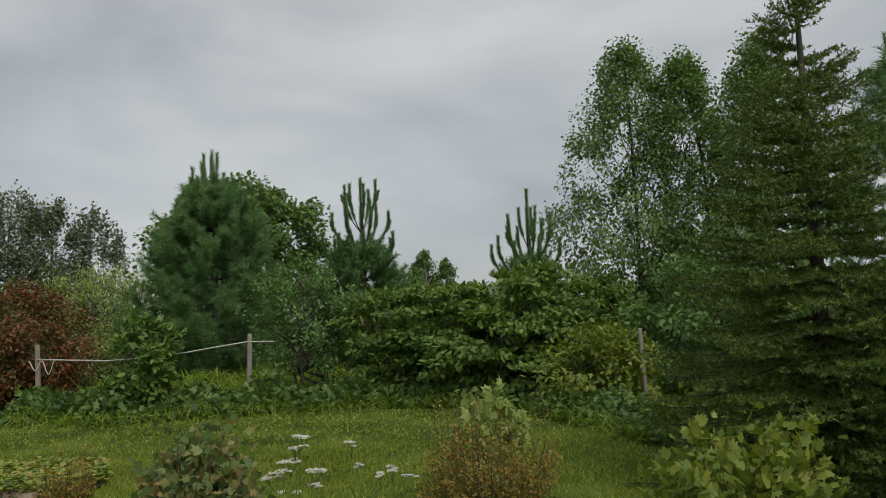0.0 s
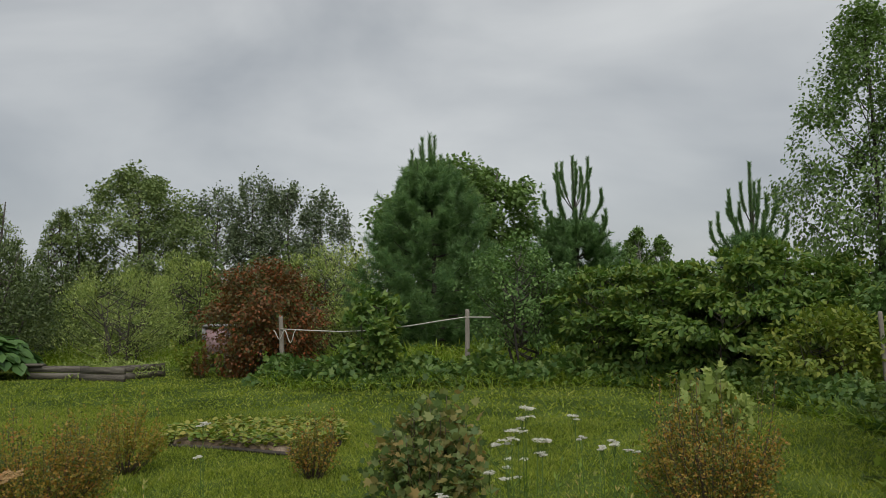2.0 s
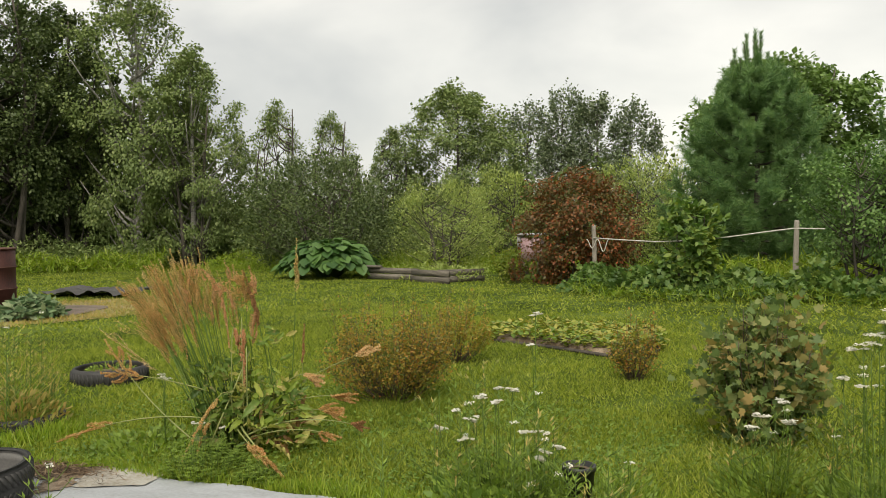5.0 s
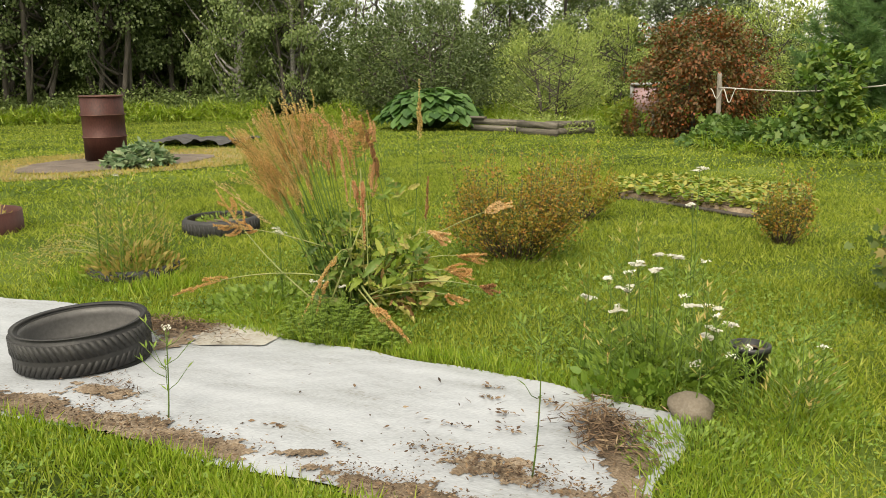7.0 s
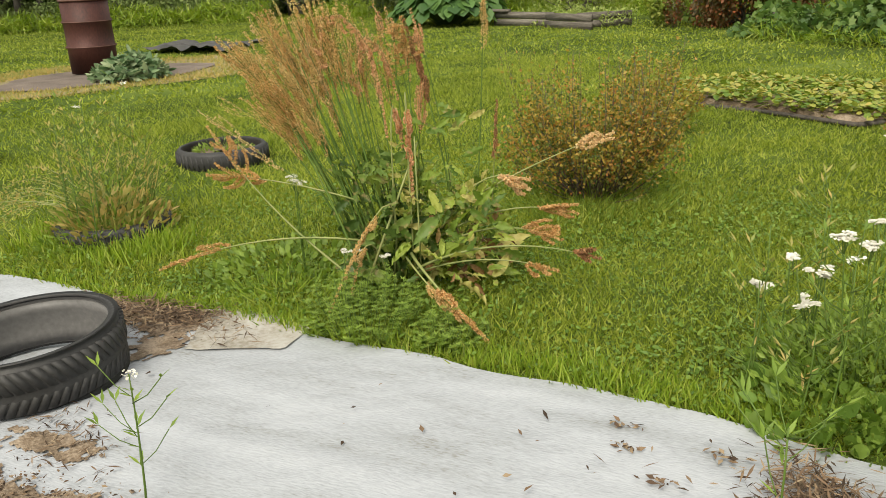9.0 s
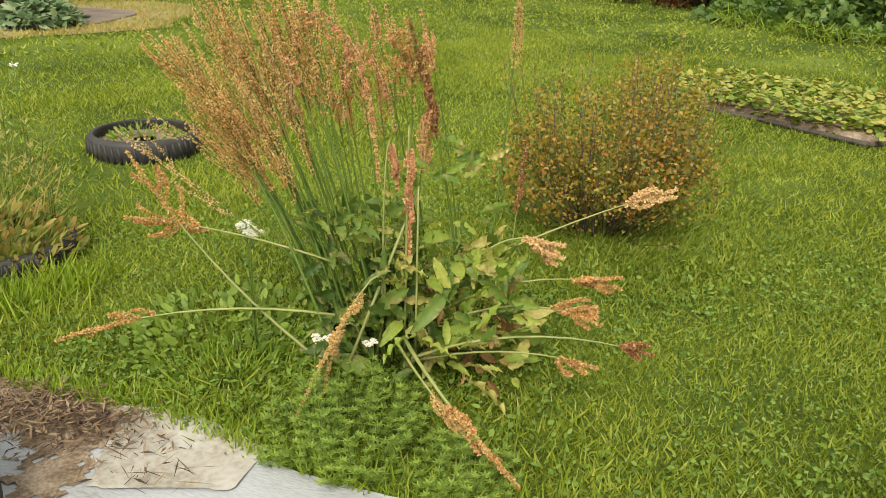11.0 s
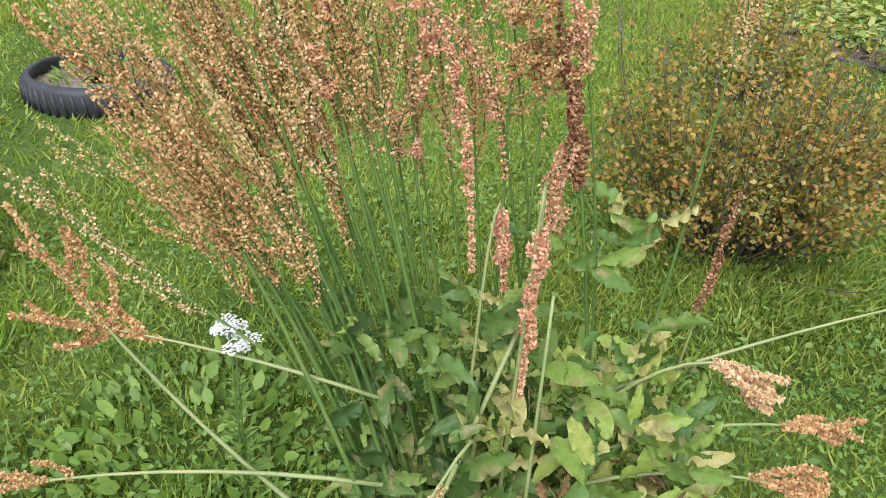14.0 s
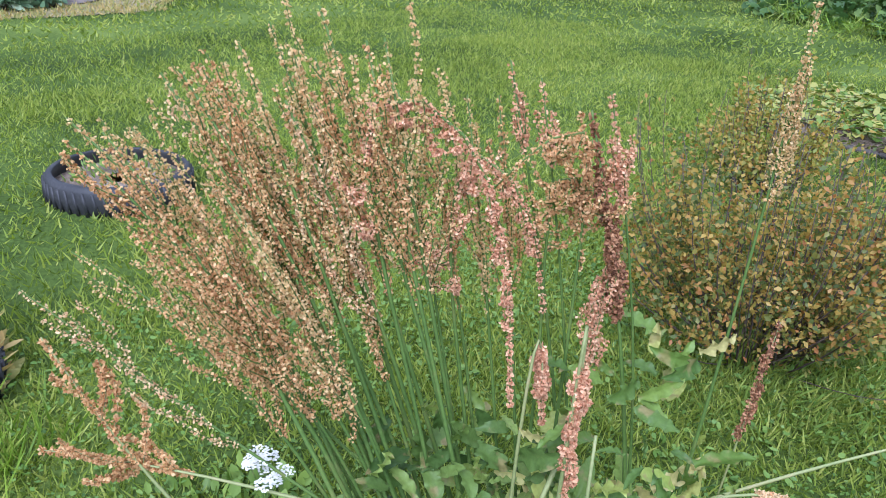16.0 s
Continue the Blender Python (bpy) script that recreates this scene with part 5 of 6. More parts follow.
dock = thing("dock_plant", *DOCK, 0, "big seeding dock plant with rust-brown panicles and yellowing leaves", "dock plant")


def panicle(pts, s0, n, spread, branches, seed_size=0.0046, droop=0.0, open_out=0.30):
    """The fruiting head on the upper part of a stem: ascending side branches, set with whorls of small winged seeds."""
    pts = np.asarray(pts)
    k = len(pts) - 1

    def on(s):
        i = np.clip((s * k).astype(int), 0, k - 1)
        return pts[i] + (pts[i + 1] - pts[i]) * (s * k - i)[:, None], unit(pts[i + 1] - pts[i])

    rods, lines = [], []
    s = s0 + (0.9 - s0) * (np.arange(branches) + rng.uniform(0, 1, branches)) / branches
    B, T = on(s)
    ln = spread * (1.2 - 0.75 * (s - s0) / (1 - s0)) * rng.uniform(0.55, 1.2, branches)
    side = unit(np.cross(T, rand_dirs(branches)))
    E = B + unit(side * open_out + T + (0, 0, -droop)) * ln[:, None]
    for b, e, d in zip(B, E, side):
        q = arc(b, e, d * 0.12 * np.linalg.norm(e - b) + np.array((0, 0, -0.02 * droop)), 5)
        rods.append(tube(q, (0.0011, 0.001, 0.0009, 0.0008, 0.0006), 3))
        lines.append(q)
    own, _ = on(np.linspace(s0 + 0.15 * (1 - s0), 0.999, 9))
    lines.append(own)
    size = np.array([np.linalg.norm(np.diff(q, axis=0), axis=1).sum() for q in lines])
    P = []
    for q, m in zip(lines, rng.multinomial(n, size / size.sum())):
        whorls = max(3, int(np.linalg.norm(np.diff(q, axis=0), axis=1).sum() / 0.011))
        s = np.clip((rng.integers(0, whorls, m) + 0.5) / whorls + rng.normal(0, 0.10 / whorls, m), 0, 0.999) * (len(q) - 1)
        i = s.astype(int)
        fat = 0.0040 * (1.25 - 0.6 * s / (len(q) - 1))
        P.append(q[i] + (q[i + 1] - q[i]) * (s - i)[:, None] + rand_dirs(m) * fat[:, None])
    P = np.concatenate(P)
    m = len(P)
    return rods, leaves(P, unit(rand_dirs(m) - (0, 0, 0.5)), rand_dirs(m), seed_size * rng.uniform(0.7, 1.3, m), seed_size * rng.uniform(0.7, 1.2, m), SEED)


def stalk(foot, tip, bend, kind, s0=0.45, n=900, spread=0.11, branches=12, r=0.0038, dry=False, droop=0.0, seed_size=0.0046, open_out=0.30, label="", way=None):
    """One flowering stem, bowed from foot to tip, or led along the points of way."""
    pts = arc(foot, tip, bend, 10)
    if way is not None:
        pts = np.array(way)
        for again in range(3):
            mid = np.stack([0.75 * pts[:-1] + 0.25 * pts[1:], 0.25 * pts[:-1] + 0.75 * pts[1:]], 1).reshape(-1, 3)
            pts = np.concatenate([pts[:1], mid, pts[-1:]])
        at = np.concatenate([[0], np.cumsum(np.linalg.norm(np.diff(pts, axis=0), axis=1))])
        pts = np.stack([np.interp(np.linspace(0, at[-1], 24), at, pts[:, q]) for q in range(3)], 1)
    if dry:
        n, seed_size, spread = int(n * 2.3), seed_size * 1.12, spread * 0.85
    else:
        n = int(n * 1.4)
    st = part("stem", tube(pts, np.linspace(r, r * 0.28, len(pts)), 7), M["dock_dry_stem" if dry else "dock_stem"], dock, label, True)
    rods, seeds = panicle(pts, s0, n, spread, branches, seed_size, droop, open_out)
    part("twig", joined(rods), M["dock_dry_stem" if dry else "dock_stem"], st, kind="stuff")
    part("panicle", seeds, M["seed_" + kind], st, {"rust": "rust-brown seed panicle", "tan": "tan seed panicle", "pink": "pinkish seed panicle", "dark": "dark brown seed panicle", "pale": "pale dry seed panicle"}[kind], kind="stuff")


# the broad fan of feathery stems, leaning out and curving over at its tips
for i in range(16):
    u = (i + 0.5) / 16
    foot = loc(-0.17 + 0.17 * u + rng.normal(0, 0.012), rng.normal(0.0, 0.045), 0)
    tip = loc(-0.63 + 0.40 * u + rng.normal(0, 0.02), 0.03 + rng.normal(0, 0.06), (0.86 + 0.20 * u ** 0.8) * rng.uniform(0.93, 1.02))
    stalk(foot, tip, loc(0.03 * (1 - u) + rng.normal(0.0, 0.01), 0, 0.08 * (1 - u) + 0.005), ("rust", "tan", "rust", "tan", "pale", "tan")[i % 6], 0.53 + 0.15 * u, 1250, rng.uniform(0.14, 0.20), 12, 0.0050, open_out=0.26)
for i in range(7):
    u = (i + 0.5) / 7
    stalk(loc(-0.17 + 0.08 * u, rng.normal(0, 0.03), 0.0), loc(-0.53 + 0.20 * u, rng.normal(-0.02, 0.05), 0.68 + 0.18 * u + rng.normal(0, 0.02)), loc(0.02, 0, 0.06), ("rust", "tan")[i % 2], 0.56, 900, 0.14, 9, 0.0042, open_out=0.26)
# finer heads behind the fan
for i in range(4):
    u = (i + 0.5) / 4
    stalk(loc(-0.06 + 0.08 * u, 0.05, 0), loc(-0.24 + 0.18 * u, rng.normal(0.08, 0.04), 0.90 + rng.normal(0, 0.03)), loc(0.01, 0, 0.01), ("tan", "rust")[i % 2], 0.66, 700, 0.11, 9, 0.0036, open_out=0.22)
# stems that stand apart
stalk(loc(0.18, 0.05, 0), loc(0.02, 0.03, 0.94), loc(0.03, 0, 0), "dark", 0.68, 1500, 0.06, 16, 0.0050, seed_size=0.0056, open_out=0.16)
stalk(loc(0.16, 0.05, 0), loc(0.045, 0.05, 0.96), loc(0.04, 0, 0), "pink", 0.84, 700, 0.06, 9, 0.0034, open_out=0.3)
# heads bent over into arches
for kind, s0, n, way in (("pink", 0.53, 2900, ((-0.07, 0.02, 0), (-0.17, 0.0, 0.5), (-0.25, 0.0, 0.84), (-0.25, 0.0, 0.97), (-0.15, 0.0, 0.94), (-0.09, 0.0, 0.84), (-0.06, -0.01, 0.70), (-0.05, -0.02, 0.54))),
                         ("rust", 0.74, 1500, ((0.02, 0.04, 0), (0.03, 0.04, 0.5), (0.03, 0.04, 0.82), (0.02, 0.03, 0.93), (-0.04, 0.02, 0.90), (-0.09, 0.02, 0.84))),
                         ("pink", 0.60, 1500, ((-0.03, 0.05, 0), (-0.10, 0.05, 0.45), (-0.15, 0.04, 0.78), (-0.12, 0.03, 0.90), (-0.04, 0.03, 0.82), (-0.01, 0.03, 0.66))),
                         ("rust", 0.72, 1000, ((-0.02, 0.05, 0), (0.0, 0.05, 0.5), (-0.02, 0.05, 0.84), (0.02, 0.04, 0.88), (0.035, 0.04, 0.72)))):
    stalk((0, 0, 0), (0, 0, 1), (0, 0, 0), kind, s0, n, 0.055, 22, 0.0040, droop=0.8, open_out=0.35, way=[loc(*q) for q in way])
stalk(loc(0.05, 0.03, 0), loc(0.08, 0.04, 0.76), loc(-0.02, 0, 0.0), "pink", 0.70, 1000, 0.09, 12, 0.0036)
stalk(loc(0.10, 0.10, 0), loc(-0.08, 0.06, 0.99), loc(0.02, 0, 0), "pink", 0.88, 260, 0.05, 6, 0.0040, open_out=0.15)
stalk(loc(0.10, 0.10, 0), loc(-0.04, 0.06, 0.97), loc(0.02, 0, 0), "pink", 0.88, 240, 0.05, 6, 0.0036, open_out=0.15)
stalk(loc(0.22, 0.08, 0), loc(0.29, 0.08, 1.10), loc(0.01, 0, 0), "tan", 0.74, 620, 0.06, 12, 0.0040, open_out=0.14)
stalk(loc(0.28, 0.08, 0), loc(0.325, 0.05, 0.65), loc(0.0, 0, 0), "dark", 0.66, 288, 0.04, 5, 0.0028, dry=True, open_out=0.14)
# stems bowed over in the middle
stalk(loc(0.02, -0.05, 0), loc(0.03, -0.06, 0.34), loc(0.0, -0.02, 0.52), "pink", 0.72, 1080, 0.07, 10, 0.0038, dry=True, droop=0.6, seed_size=0.0055)
stalk(loc(-0.04, -0.03, 0.05), loc(0.0, 0.0, 0.50), loc(-0.01, -0.02, 0.34), "pink", 0.72, 720, 0.06, 8, 0.0034, dry=True, droop=0.6)
stalk(loc(-0.06, -0.02, 0.02), loc(-0.24, -0.32, 0.03), loc(0.10, 0.02, 0.32), "tan", 0.62, 840, 0.06, 9, 0.0042, dry=True, droop=0.3)
stalk(loc(-0.07, -0.05, 0.02), loc(-0.18, -0.22, 0.05), loc(0.0, 0.02, 0.16), "tan", 0.55, 480, 0.05, 7, 0.0034, dry=True, droop=0.3)
# stems lying out to the side
stalk(loc(-0.16, -0.02, 0.25), loc(-0.72, 0.06, 0.65), loc(0.02, 0, -0.02), "pale", 0.50, 520, 0.14, 6, 0.0034, open_out=0.25)
stalk(loc(-0.16, 0.02, 0.30), loc(-0.66, 0.10, 0.69), loc(0.02, 0, 0.02), "tan", 0.50, 420, 0.14, 6, 0.0032, open_out=0.25)
stalk(loc(-0.18, -0.10, 0.06), loc(-0.68, 0.02, 0.60), loc(-0.03, 0, -0.02), "rust", 0.66, 520, 0.12, 6, 0.0048, dry=True, seed_size=0.0052, open_out=0.6)
stalk(loc(-0.16, -0.04, 0.33), loc(-0.70, 0.0, 0.43), loc(0.0, 0, 0.02), "rust", 0.58, 620, 0.10, 7, 0.0036, dry=True, seed_size=0.0052, open_out=0.5, droop=0.2)
stalk(loc(-0.16, -0.08, 0.20), loc(-0.90, -0.06, 0.10), loc(0.0, 0, 0.05), "rust", 0.62, 520, 0.09, 6, 0.0042, dry=True, seed_size=0.005, open_out=0.4)
stalk(loc(0.04, -0.16, 0.12), loc(0.66, -0.16, 0.14), loc(-0.02, -0.02, 0.07), "dark", 0.86, 520, 0.06, 7, 0.0050, dry=True, seed_size=0.0055, open_out=0.4)
stalk(loc(0.04, -0.14, 0.10), loc(0.52, -0.16, 0.10), loc(0, -0.02, 0.05), "rust", 0.74, 420, 0.06, 7, 0.0040, dry=True, seed_size=0.0055, droop=0.5)
stalk(loc(0.10, -0.04, 0.15), loc(0.54, -0.08, 0.18), loc(0, 0, 0.06), "rust", 0.68, 800, 0.09, 9, 0.0044, dry=True, seed_size=0.0055, open_out=0.5)
stalk(loc(0.10, -0.02, 0.18), loc(0.60, 0.0, 0.25), loc(0, 0, 0.06), "rust", 0.70, 700, 0.09, 9, 0.0044, dry=True, seed_size=0.0055, open_out=0.5)
stalk(loc(0.12, 0.02, 0.2), loc(0.42, -0.02, 0.36), loc(0, 0, 0.10), "pale", 0.66, 1000, 0.09, 10, 0.0044, dry=True, seed_size=0.006, droop=0.5, open_out=0.5)
stalk(loc(0.14, 0.06, 0.25), loc(0.72, 0.02, 0.53), loc(0, 0, 0.02), "pale", 0.76, 620, 0.08, 8, 0.0040, dry=True, seed_size=0.0055)
stalk(loc(0.02, -0.12, 0.16), loc(0.28, -0.55, 0.03), loc(-0.03, -0.05, 0.05), "rust", 0.50, 1000, 0.06, 12, 0.0060, dry=True, seed_size=0.0055)
stalk(loc(0.0, -0.10, 0.14), loc(0.20, -0.44, 0.04), loc(-0.03, -0.05, 0.06), "tan", 0.55, 520, 0.06, 8, 0.0046, dry=True)
part("stem", tube(arc(loc(-0.12, -0.16, 0.1), loc(0.05, 0.0, 0.52), (0, 0, 0), 4), (0.0045, 0.0042, 0.004, 0.0036), 8), M["dock_dry_stem"], dock, "cut pale stalk", True)
part("stem", tube(arc(loc(0.05, -0.12, 0.1), loc(0.05, -0.10, 0.56), (0, 0, 0), 4), (0.003, 0.003, 0.0027, 0.0022), 7), M["dock_dry_stem"], dock, "pale bare stalk", True)


def curled(width, curl, ripple, lop):
    """One leaf blade, long with a rounded foot and a blunt tip, wavy-edged, folded at its midrib and bent along its length."""
    s = np.linspace(0, 1, 13)
    half = width * np.clip(np.sin(np.pi * np.clip(s, 0.03, 0.985) ** 0.8), 0, 1) ** 0.62
    V, k = [], 7
    for i, q in enumerate(s):
        for j in range(k):
            e = j / (k - 1) * 2 - 1
            edge = abs(e) ** 2
            V.append((half[i] * e + lop * q * q, q - 0.22 * curl * q * q,
                      -curl * 0.5 * q * q + 0.34 * width * abs(e) + ripple * width * edge * math.sin(q * 21 + 2 * e) + 0.6 * ripple * width * e * edge * math.sin(q * 37 + 1)))
    F = [f for i in range(12) for j in range(k - 1) for f in ((i * k + j, i * k + j + 1, (i + 1) * k + j + 1), (i * k + j, (i + 1) * k + j + 1, (i + 1) * k + j))]
    return np.array(V, float), np.array(F)


BLADES = [curled(rng.uniform(0.13, 0.20), rng.uniform(-0.1, 1.2), rng.uniform(0.22, 0.55), rng.uniform(-0.18, 0.18)) for i in range(16)]


def dock_leaves(n, lo, hi, r0, r1, size, mat, label, out=0.6, deep=0.09):
    for i in range(n):
        r, a, z = rng.uniform(r0, r1), rng.normal(0.0, deep), rng.uniform(lo, hi)
        d = RIGHT * rng.normal(out * r * 3, 0.6) + AWAY * rng.normal(-0.15, 0.6) + np.array([0, 0, rng.uniform(-0.5, 0.9)])
        L = size * rng.uniform(0.55, 1.25)
        shape = BLADES[int(rng.integers(len(BLADES)))]
        part("leaf", leaves([loc(r, a, z)], [d], [unit(rng.normal(0, 0.6, 3) + (0.3, -0.3, 0.6))], L, L, shape), M[mat], dock, label, True)


dock_leaves(150, 0.10, 0.48, -0.22, 0.03, 0.085, "dock_green", "", 0.3, 0.05)
dock_leaves(80, 0.04, 0.30, -0.18, 0.14, 0.115, "dock_green", "", 0.6, 0.08)
dock_leaves(230, 0.07, 0.37, 0.0, 0.31, 0.080, "dock_leaf", "yellowing blotched leaf")
dock_leaves(34, 0.04, 0.16, 0.0, 0.34, 0.135, "dock_leaf", "yellowing blotched leaf")
dock_leaves(50, 0.03, 0.25, 0.02, 0.34, 0.065, "dock_brown", "curled brown withered leaf")
dock_leaves(44, 0.32, 0.62, -0.02, 0.24, 0.075, "dock_leaf", "yellowing blotched leaf", 0.2, 0.06)

# ---- litter on the fleece ----
def near_line(P, line):
    """How far the points P lie from a line of points."""
    d = np.full(len(P), 9.0)
    for a, b in zip(line, line[1:]):
        a, b = np.array(a), np.array(b)
        s = np.clip(((P - a) @ (b - a)) / ((b - a) @ (b - a)), 0, 1)[:, None]
        d = np.minimum(d, np.linalg.norm(P - a - (b - a) * s, axis=1))
    return d


def soil(line, width, k, rag=0.6):
    patch("soil_patch", lambda P: inside(P, SHEET) & (near_line(P, line) < width * (1 + rag * wave(P[:, 0], P[:, 1], 7, k) + 0.5 * rag * wave(P[:, 0], P[:, 1], 21, k) + 0.6 * rag * wave(P[:, 0], P[:, 1], 47, k) + 0.5 * rag * wave(P[:, 0], P[:, 1], 110, k))),
          -4.6, -1.45, 0.95, 2.9, 0.008, 0.0165, M["soil"], "dirt washed over the white fleece", "dirt", 0.004, k, 0)


soil([(-3.6, 1.2), (-3.45, 1.27), (-3.22, 1.36), (-3.0, 1.46), (-2.8, 1.54), (-2.55, 1.62)], 0.085, 4, 0.6)
soil([(-4.1, 2.0), (-3.84, 2.1), (-3.68, 2.0)], 0.11, 6)
soil([(-3.42, 1.50), (-3.22, 1.58)], 0.05, 7, 0.9)
soil([(-2.24, 1.78), (-2.12, 1.80), (-2.0, 1.84), (-1.80, 1.92)], 0.085, 5, 0.8)
soil([(-2.47, 1.73), (-2.36, 1.82)], 0.022, 8, 0.9)
soil([(-2.06, 2.06), (-1.95, 2.11), (-1.8, 2.14), (-1.58, 2.22)], 0.050, 9, 1.0)
soil([(-1.98, 2.64), (-1.82, 2.52), (-1.68, 2.4), (-1.58, 2.28)], 0.065, 17, 0.8)
patch("cream_cloth", lambda P: inside(P, [(-3.79, 2.25), (-3.6, 2.33), (-3.40, 2.37), (-3.33, 2.22), (-3.56, 2.00), (-3.70, 2.12)]), -4.1, -3.2, 1.7, 2.5, 0.01, 0.0175, M["cream"], "cream cloth corner lying on the fleece", "cloth", 0.003, 8, 1)


def litter(name, cx, cy, sx, sy, n, size, wide, label, lift=0.03, high=0.01, turn=0.0, mat="litter", shape=LEAF):
    x, y = rng.normal(0, sx, n), rng.normal(0, sy, n)
    X = cx + x * math.cos(turn) - y * math.sin(turn)
    Y = cy + x * math.sin(turn) + y * math.cos(turn)
    keep = inside(np.stack([X, Y], 1), SHEET) | (rng.uniform(0, 1, n) < 0.25)
    X, Y = X[keep], Y[keep]
    m = len(X)
    P = np.stack([X, Y, lift + high * rng.uniform(0, 1, m)], 1)
    L = size * rng.uniform(0.4, 1.5, m)
    return tagged(part(name, leaves(P, rand_dirs(m) * (1, 1, 0.15), unit(0.5 * rand_dirs(m) + (0, 0, 1)), L, L * wide, shape), M[mat]), label, "litter", kind="stuff")


for x, y in ((-2.35, 1.89), (-2.18, 2.05), (-2.35, 2.55), (-2.29, 2.48), (-2.23, 2.23), (-2.16, 2.42), (-2.69, 1.78), (-2.06, 2.34), (-2.1, 2.6), (-2.6, 1.83)):
    litter("leaf_litter", x, y, 0.020, 0.010, 16, 0.020, 0.45, "small clump of dead leaves on the fleece", lift=0.018, turn=0.4)
litter("dry_grass_clump", -1.84, 2.54, 0.10, 0.055, 1500, 0.04, 0.11, "matted clump of brown dead grass on the fleece", high=0.02, turn=-0.7)
litter("leaf_litter", -3.0, 1.46, 0.34, 0.045, 1400, 0.012, 0.45, "fine brown litter on the fleece's edge", turn=0.40)
litter("leaf_litter", -2.02, 1.83, 0.16, 0.05, 900, 0.011, 0.45, "fine brown litter on the fleece's edge", turn=0.3)
litter("leaf_litter", -1.85, 2.13, 0.17, 0.04, 900, 0.014, 0.40, "bark chips and litter strewn over the fleece", turn=0.3)
litter("leaf_litter", -3.88, 2.06, 0.14, 0.06, 1500, 0.03, 0.16, "dry stalks and leaves by the tyre", turn=0.4)
litter("leaf_litter", -3.52, 2.1, 0.09, 0.03, 45, 0.06, 0.05, "dry stalks on the cream cloth", lift=0.05, turn=0.4)
litter("leaf_litter", -3.3, 1.58, 0.12, 0.05, 220, 0.03, 0.12, "dry stalks and leaves by the tyre")
litter("leaf_litter", -2.4, 2.15, 0.40, 0.22, 26, 0.022, 0.45, "scattered dead leaves on the fleece")
litter("leaf_litter", -2.05, 2.35, 0.2, 0.12, 34, 0.032, 0.22, "scattered dead leaves and twigs on the fleece")

# ---- grass ----
def blocked(P):
    b = inside(P, SHEET) | inside(P, BED) | near_ash(P, 1.25) | (near_ash(P, 1.6) & (rng.uniform(0, 1, len(P)) < 0.75))
    for x, y, r in ((-5.93, 3.42, 0.28), (-4.98, 2.36, 0.26), (-7.2, 2.1, 0.3)):
        b |= np.hypot(P[:, 0] - x, P[:, 1] - y) < r
    return b


def grass(name, x0, x1, y0, y1, per_m2, h, w, shape, label, skip=None, leaf="grass", lean=0.45):
    n = int((x1 - x0) * (y1 - y0) * per_m2)
    P = np.stack([rng.uniform(x0, x1, n), rng.uniform(y0, y1, n)], 1)
    thin = rng.uniform(0, 1, n) < 0.72 + 0.28 * wave(P[:, 0], P[:, 1], 2.3)
    ok = ~blocked(P) & thin
    if skip:
        ok &= ~((P[:, 0] > skip[0]) & (P[:, 0] < skip[1]) & (P[:, 1] > skip[2]) & (P[:, 1] < skip[3]))
    P = P[ok]
    m = len(P)
    V = np.column_stack([P, ground_z(P[:, 0], P[:, 1]) - 0.004])
    D = unit(rng.normal(0, lean, (m, 3)) * (1, 1, 0) + (0, 0, 1))
    L = h * rng.uniform(0.5, 1.3, m) * (1 + 0.3 * wave(P[:, 0], P[:, 1], 1.9, 3))
    return tagged(part(name, leaves(V, D, rand_dirs(m) * (1, 1, 0.2), L, w * rng.uniform(0.7, 1.3, m), shape), M[leaf]), label, "grass", kind="stuff")


grass("lawn_grass", -5.2, 0.2, 0.6, 4.8, 7500, 0.046, 0.0055, BLADE, "short green lawn grass, near part", lean=0.7)
grass("lawn_grass", -5.0, -1.9, 2.0, 4.8, 13000, 0.034, 0.0062, NEEDLE, "fine short grass round the dock", lean=0.8)
grass("lawn_grass", -7.6, -1.0, 3.2, 8.2, 3600, 0.042, 0.0085, NEEDLE, "short green lawn grass in the middle of the garden", (-5.0, -1.9, 2.0, 4.8), lean=0.8)
grass("lawn_grass", -9, 2.0, 0.0, 9.0, 2600, 0.045, 0.009, NEEDLE, "short green lawn grass", (-5.2, 0.2, 0.6, 4.8), lean=0.8)
grass("lawn_grass", -24, 3.0, 0.0, 14.0, 520, 0.05, 0.022, NEEDLE, "short green lawn grass, far part", (-9, 2.0, 0.0, 9.0), lean=0.9)


def edge_grass(line, spread, n, h, w, label):
    pts = np.asarray(line, float)
    k = rng.integers(0, len(pts) - 1, n)
    f = rng.uniform(0, 1, (n, 1))
    P = pts[k] + (pts[k + 1] - pts[k]) * f + rng.normal(0, spread, (n, 2))
    P = P[~inside(P, [tuple(np.mean(SHEET, 0) + (np.array(q) - np.mean(SHEET, 0)) * 0.96) for q in SHEET])]
    m = len(P)
    L = h * rng.uniform(0.45, 1.3, m) * (1 + 0.45 * wave(P[:, 0], P[:, 1], 4, 1))
    D = unit(rng.normal(0, 0.45, (m, 3)) * (1, 1, 0) + (0, 0, 1))
    return tagged(part("edge_grass", leaves(np.column_stack([P, np.zeros(m)]), D, rand_dirs(m) * (1, 1, 0.2), L, w, BLADE), M["grass_tall"]), label, "grass", kind="stuff")


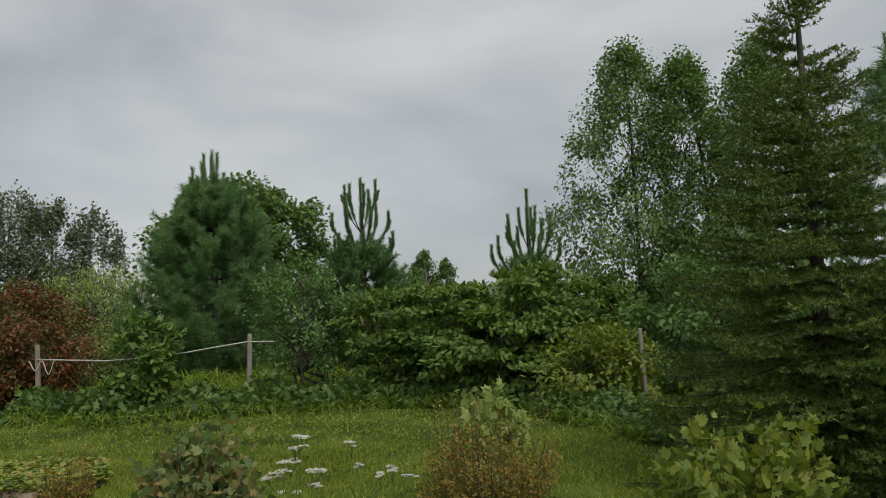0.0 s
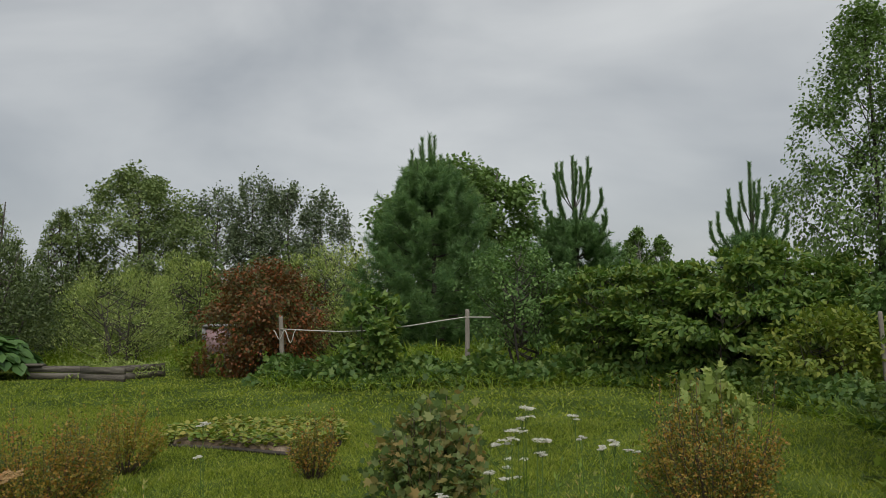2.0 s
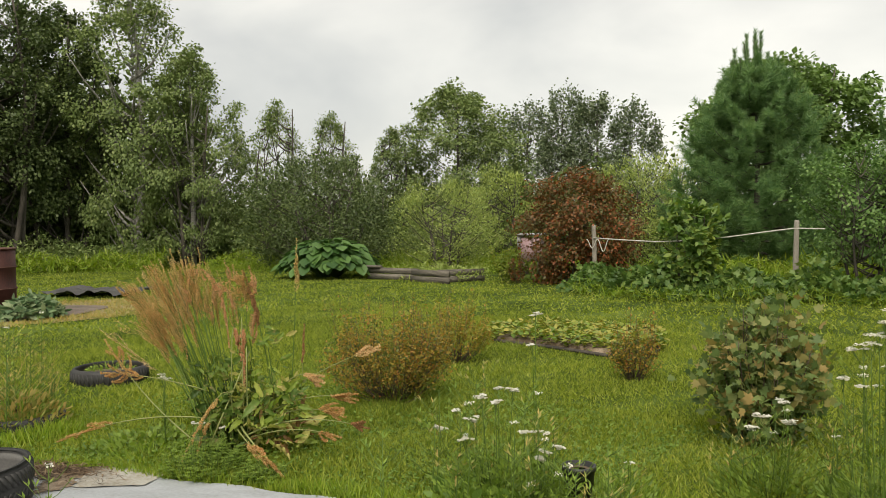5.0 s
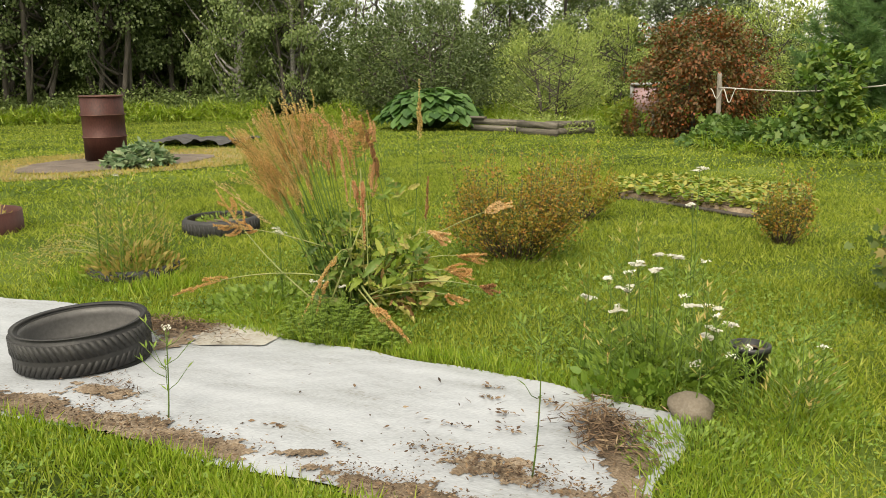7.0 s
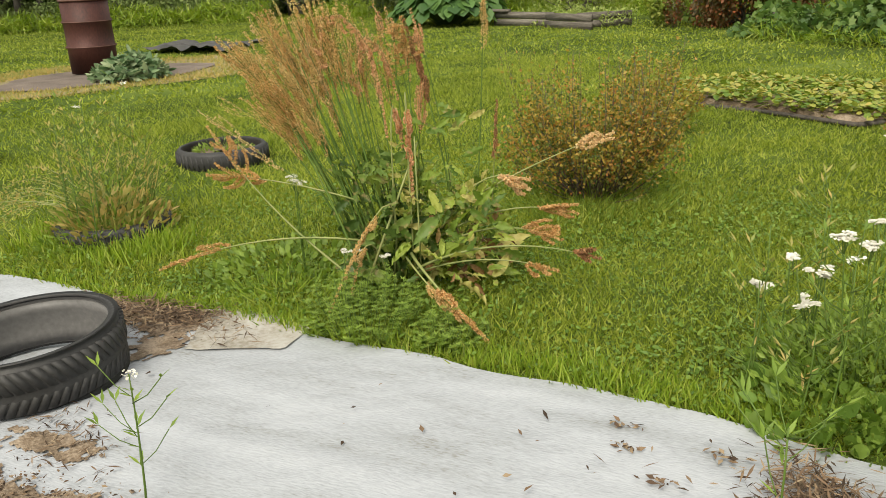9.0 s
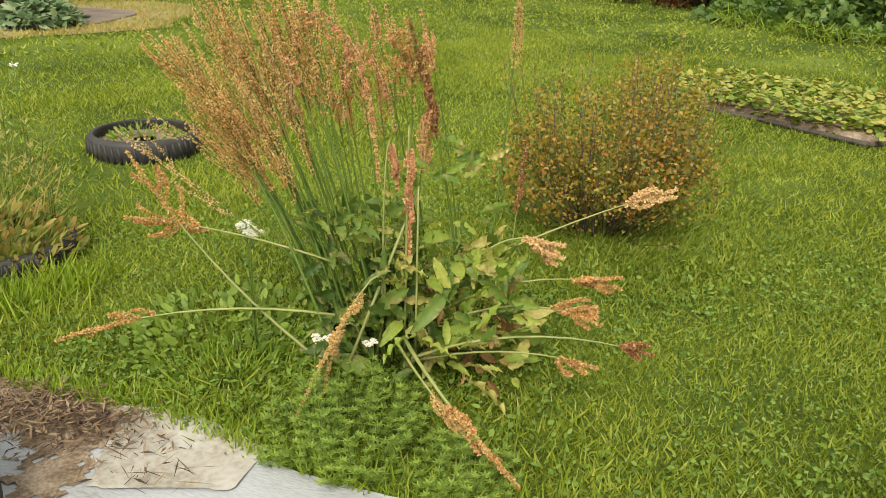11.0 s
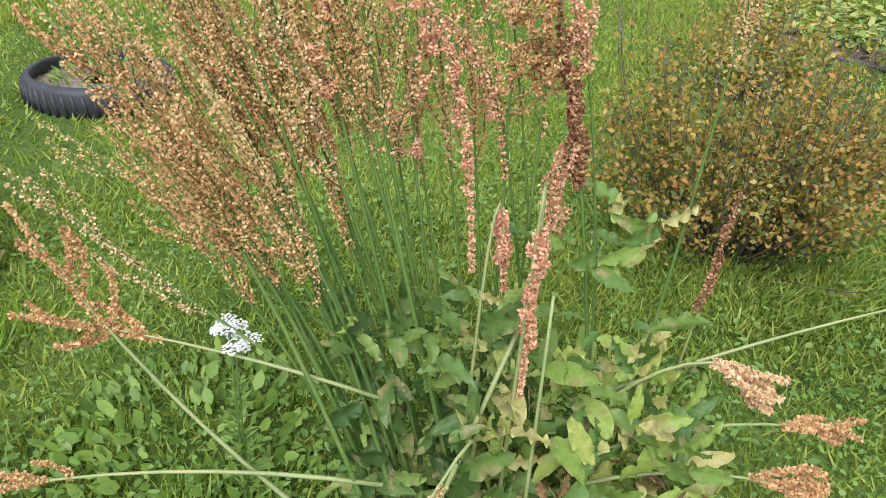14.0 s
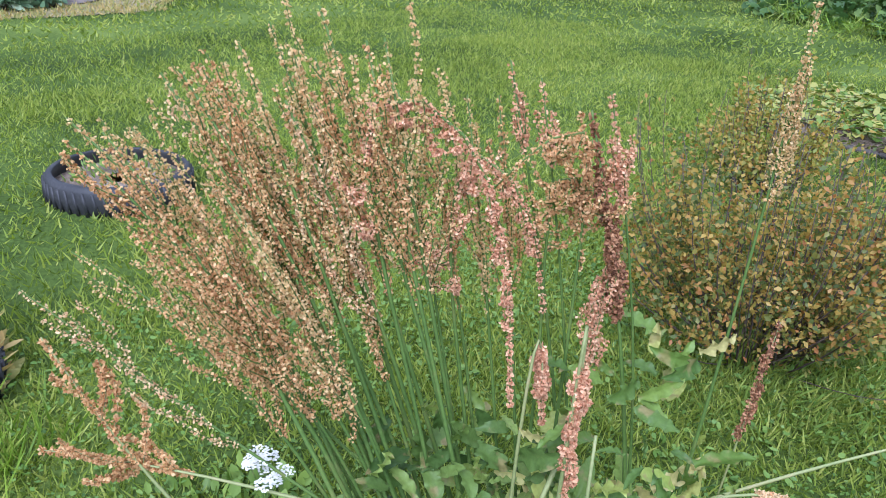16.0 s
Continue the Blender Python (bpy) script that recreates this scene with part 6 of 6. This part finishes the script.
edge_grass([(-4.9, 1.72), (-4.2, 2.02), (-3.7, 2.26), (-3.0, 2.53), (-2.46, 2.72), (-2.05, 2.88)], 0.05, 5200, 0.06, 0.005, "long grass creeping over the fleece's far edge")
edge_grass([(-4.4, 0.62), (-3.6, 1.02), (-3.25, 1.16), (-2.95, 1.30), (-2.6, 1.44), (-2.3, 1.54), (-1.95, 1.68)], 0.07, 7000, 0.065, 0.006, "long grass along the fleece's near edge")
edge_grass([(-1.45, 2.3), (-1.42, 2.7), (-1.45, 3.3), (-1.8, 3.5)], 0.09, 2600, 0.07, 0.004, "long grass round the stone")
edge_grass([(-5.2, 2.2), (-5.0, 2.05), (-4.6, 2.2), (-4.6, 2.5)], 0.07, 1500, 0.09, 0.006, "long grass round the tyre planter")

# straw-coloured blades on the scorched ring
n = 9000
a, q = rng.uniform(0, 2 * np.pi, n), 1.7 * np.sqrt(rng.uniform(0.3, 1, n))
P = np.stack([ASH[0] + q * np.cos(a), ASH[1] + 1.35 * q * np.sin(a)], 1)
P = P[near_ash(P, 1.65) & ~near_ash(P, 0.95)]
m = len(P)
tagged(part("scorched_grass", leaves(np.column_stack([P, np.full(m, 0.005)]), unit(rng.normal(0, 0.8, (m, 3)) * (1, 1, 0) + (0, 0, 1)), rand_dirs(m), 0.05 * rng.uniform(0.5, 1.4, m), 0.014, NEEDLE), M["weed_dry"]), "dry straw-coloured grass round the burnt ground", "grass", kind="stuff")

# broad-leaved weeds in the lawn round the dock
n = 48000
P = np.stack([rng.uniform(-5.0, -1.7, n), rng.uniform(0.7, 4.6, n)], 1)
P = P[~blocked(P) & (rng.uniform(-0.7, 0.9, n) < wave(P[:, 0], P[:, 1], 1.7, 9))]
m = len(P)
tagged(part("lawn_weeds", leaves(np.column_stack([P, 0.006 + 0.03 * rng.uniform(0, 1, m)]), unit(rand_dirs(m) * (1, 1, 0.4) + (0, 0, 0.35)), unit(0.7 * rand_dirs(m) + (0, 0, 1)), 0.018 * rng.uniform(0.5, 1.5, m), 0.012 * rng.uniform(0.6, 1.3, m), ROUND), M["clover"]), "small broad-leaved weeds in the lawn round the dock", "weeds", kind="stuff")

# clover between the blades
n = 24000
P = np.stack([rng.uniform(-5, -0.5, n), rng.uniform(1.0, 4.8, n)], 1)
P = P[~blocked(P) & (wave(P[:, 0], P[:, 1], 2.0, 5) > -0.35)]
m = len(P)
tagged(part("clover", leaves(np.column_stack([P, 0.012 + 0.03 * rng.uniform(0, 1, m)]), rand_dirs(m) * (1, 1, 0.2), unit(0.45 * rand_dirs(m) + (0, 0, 1)), 0.012 * rng.uniform(0.6, 1.5, m), 0.010, LEAF), M["clover"]), "clover leaves between the lawn grass", "clover", kind="stuff")
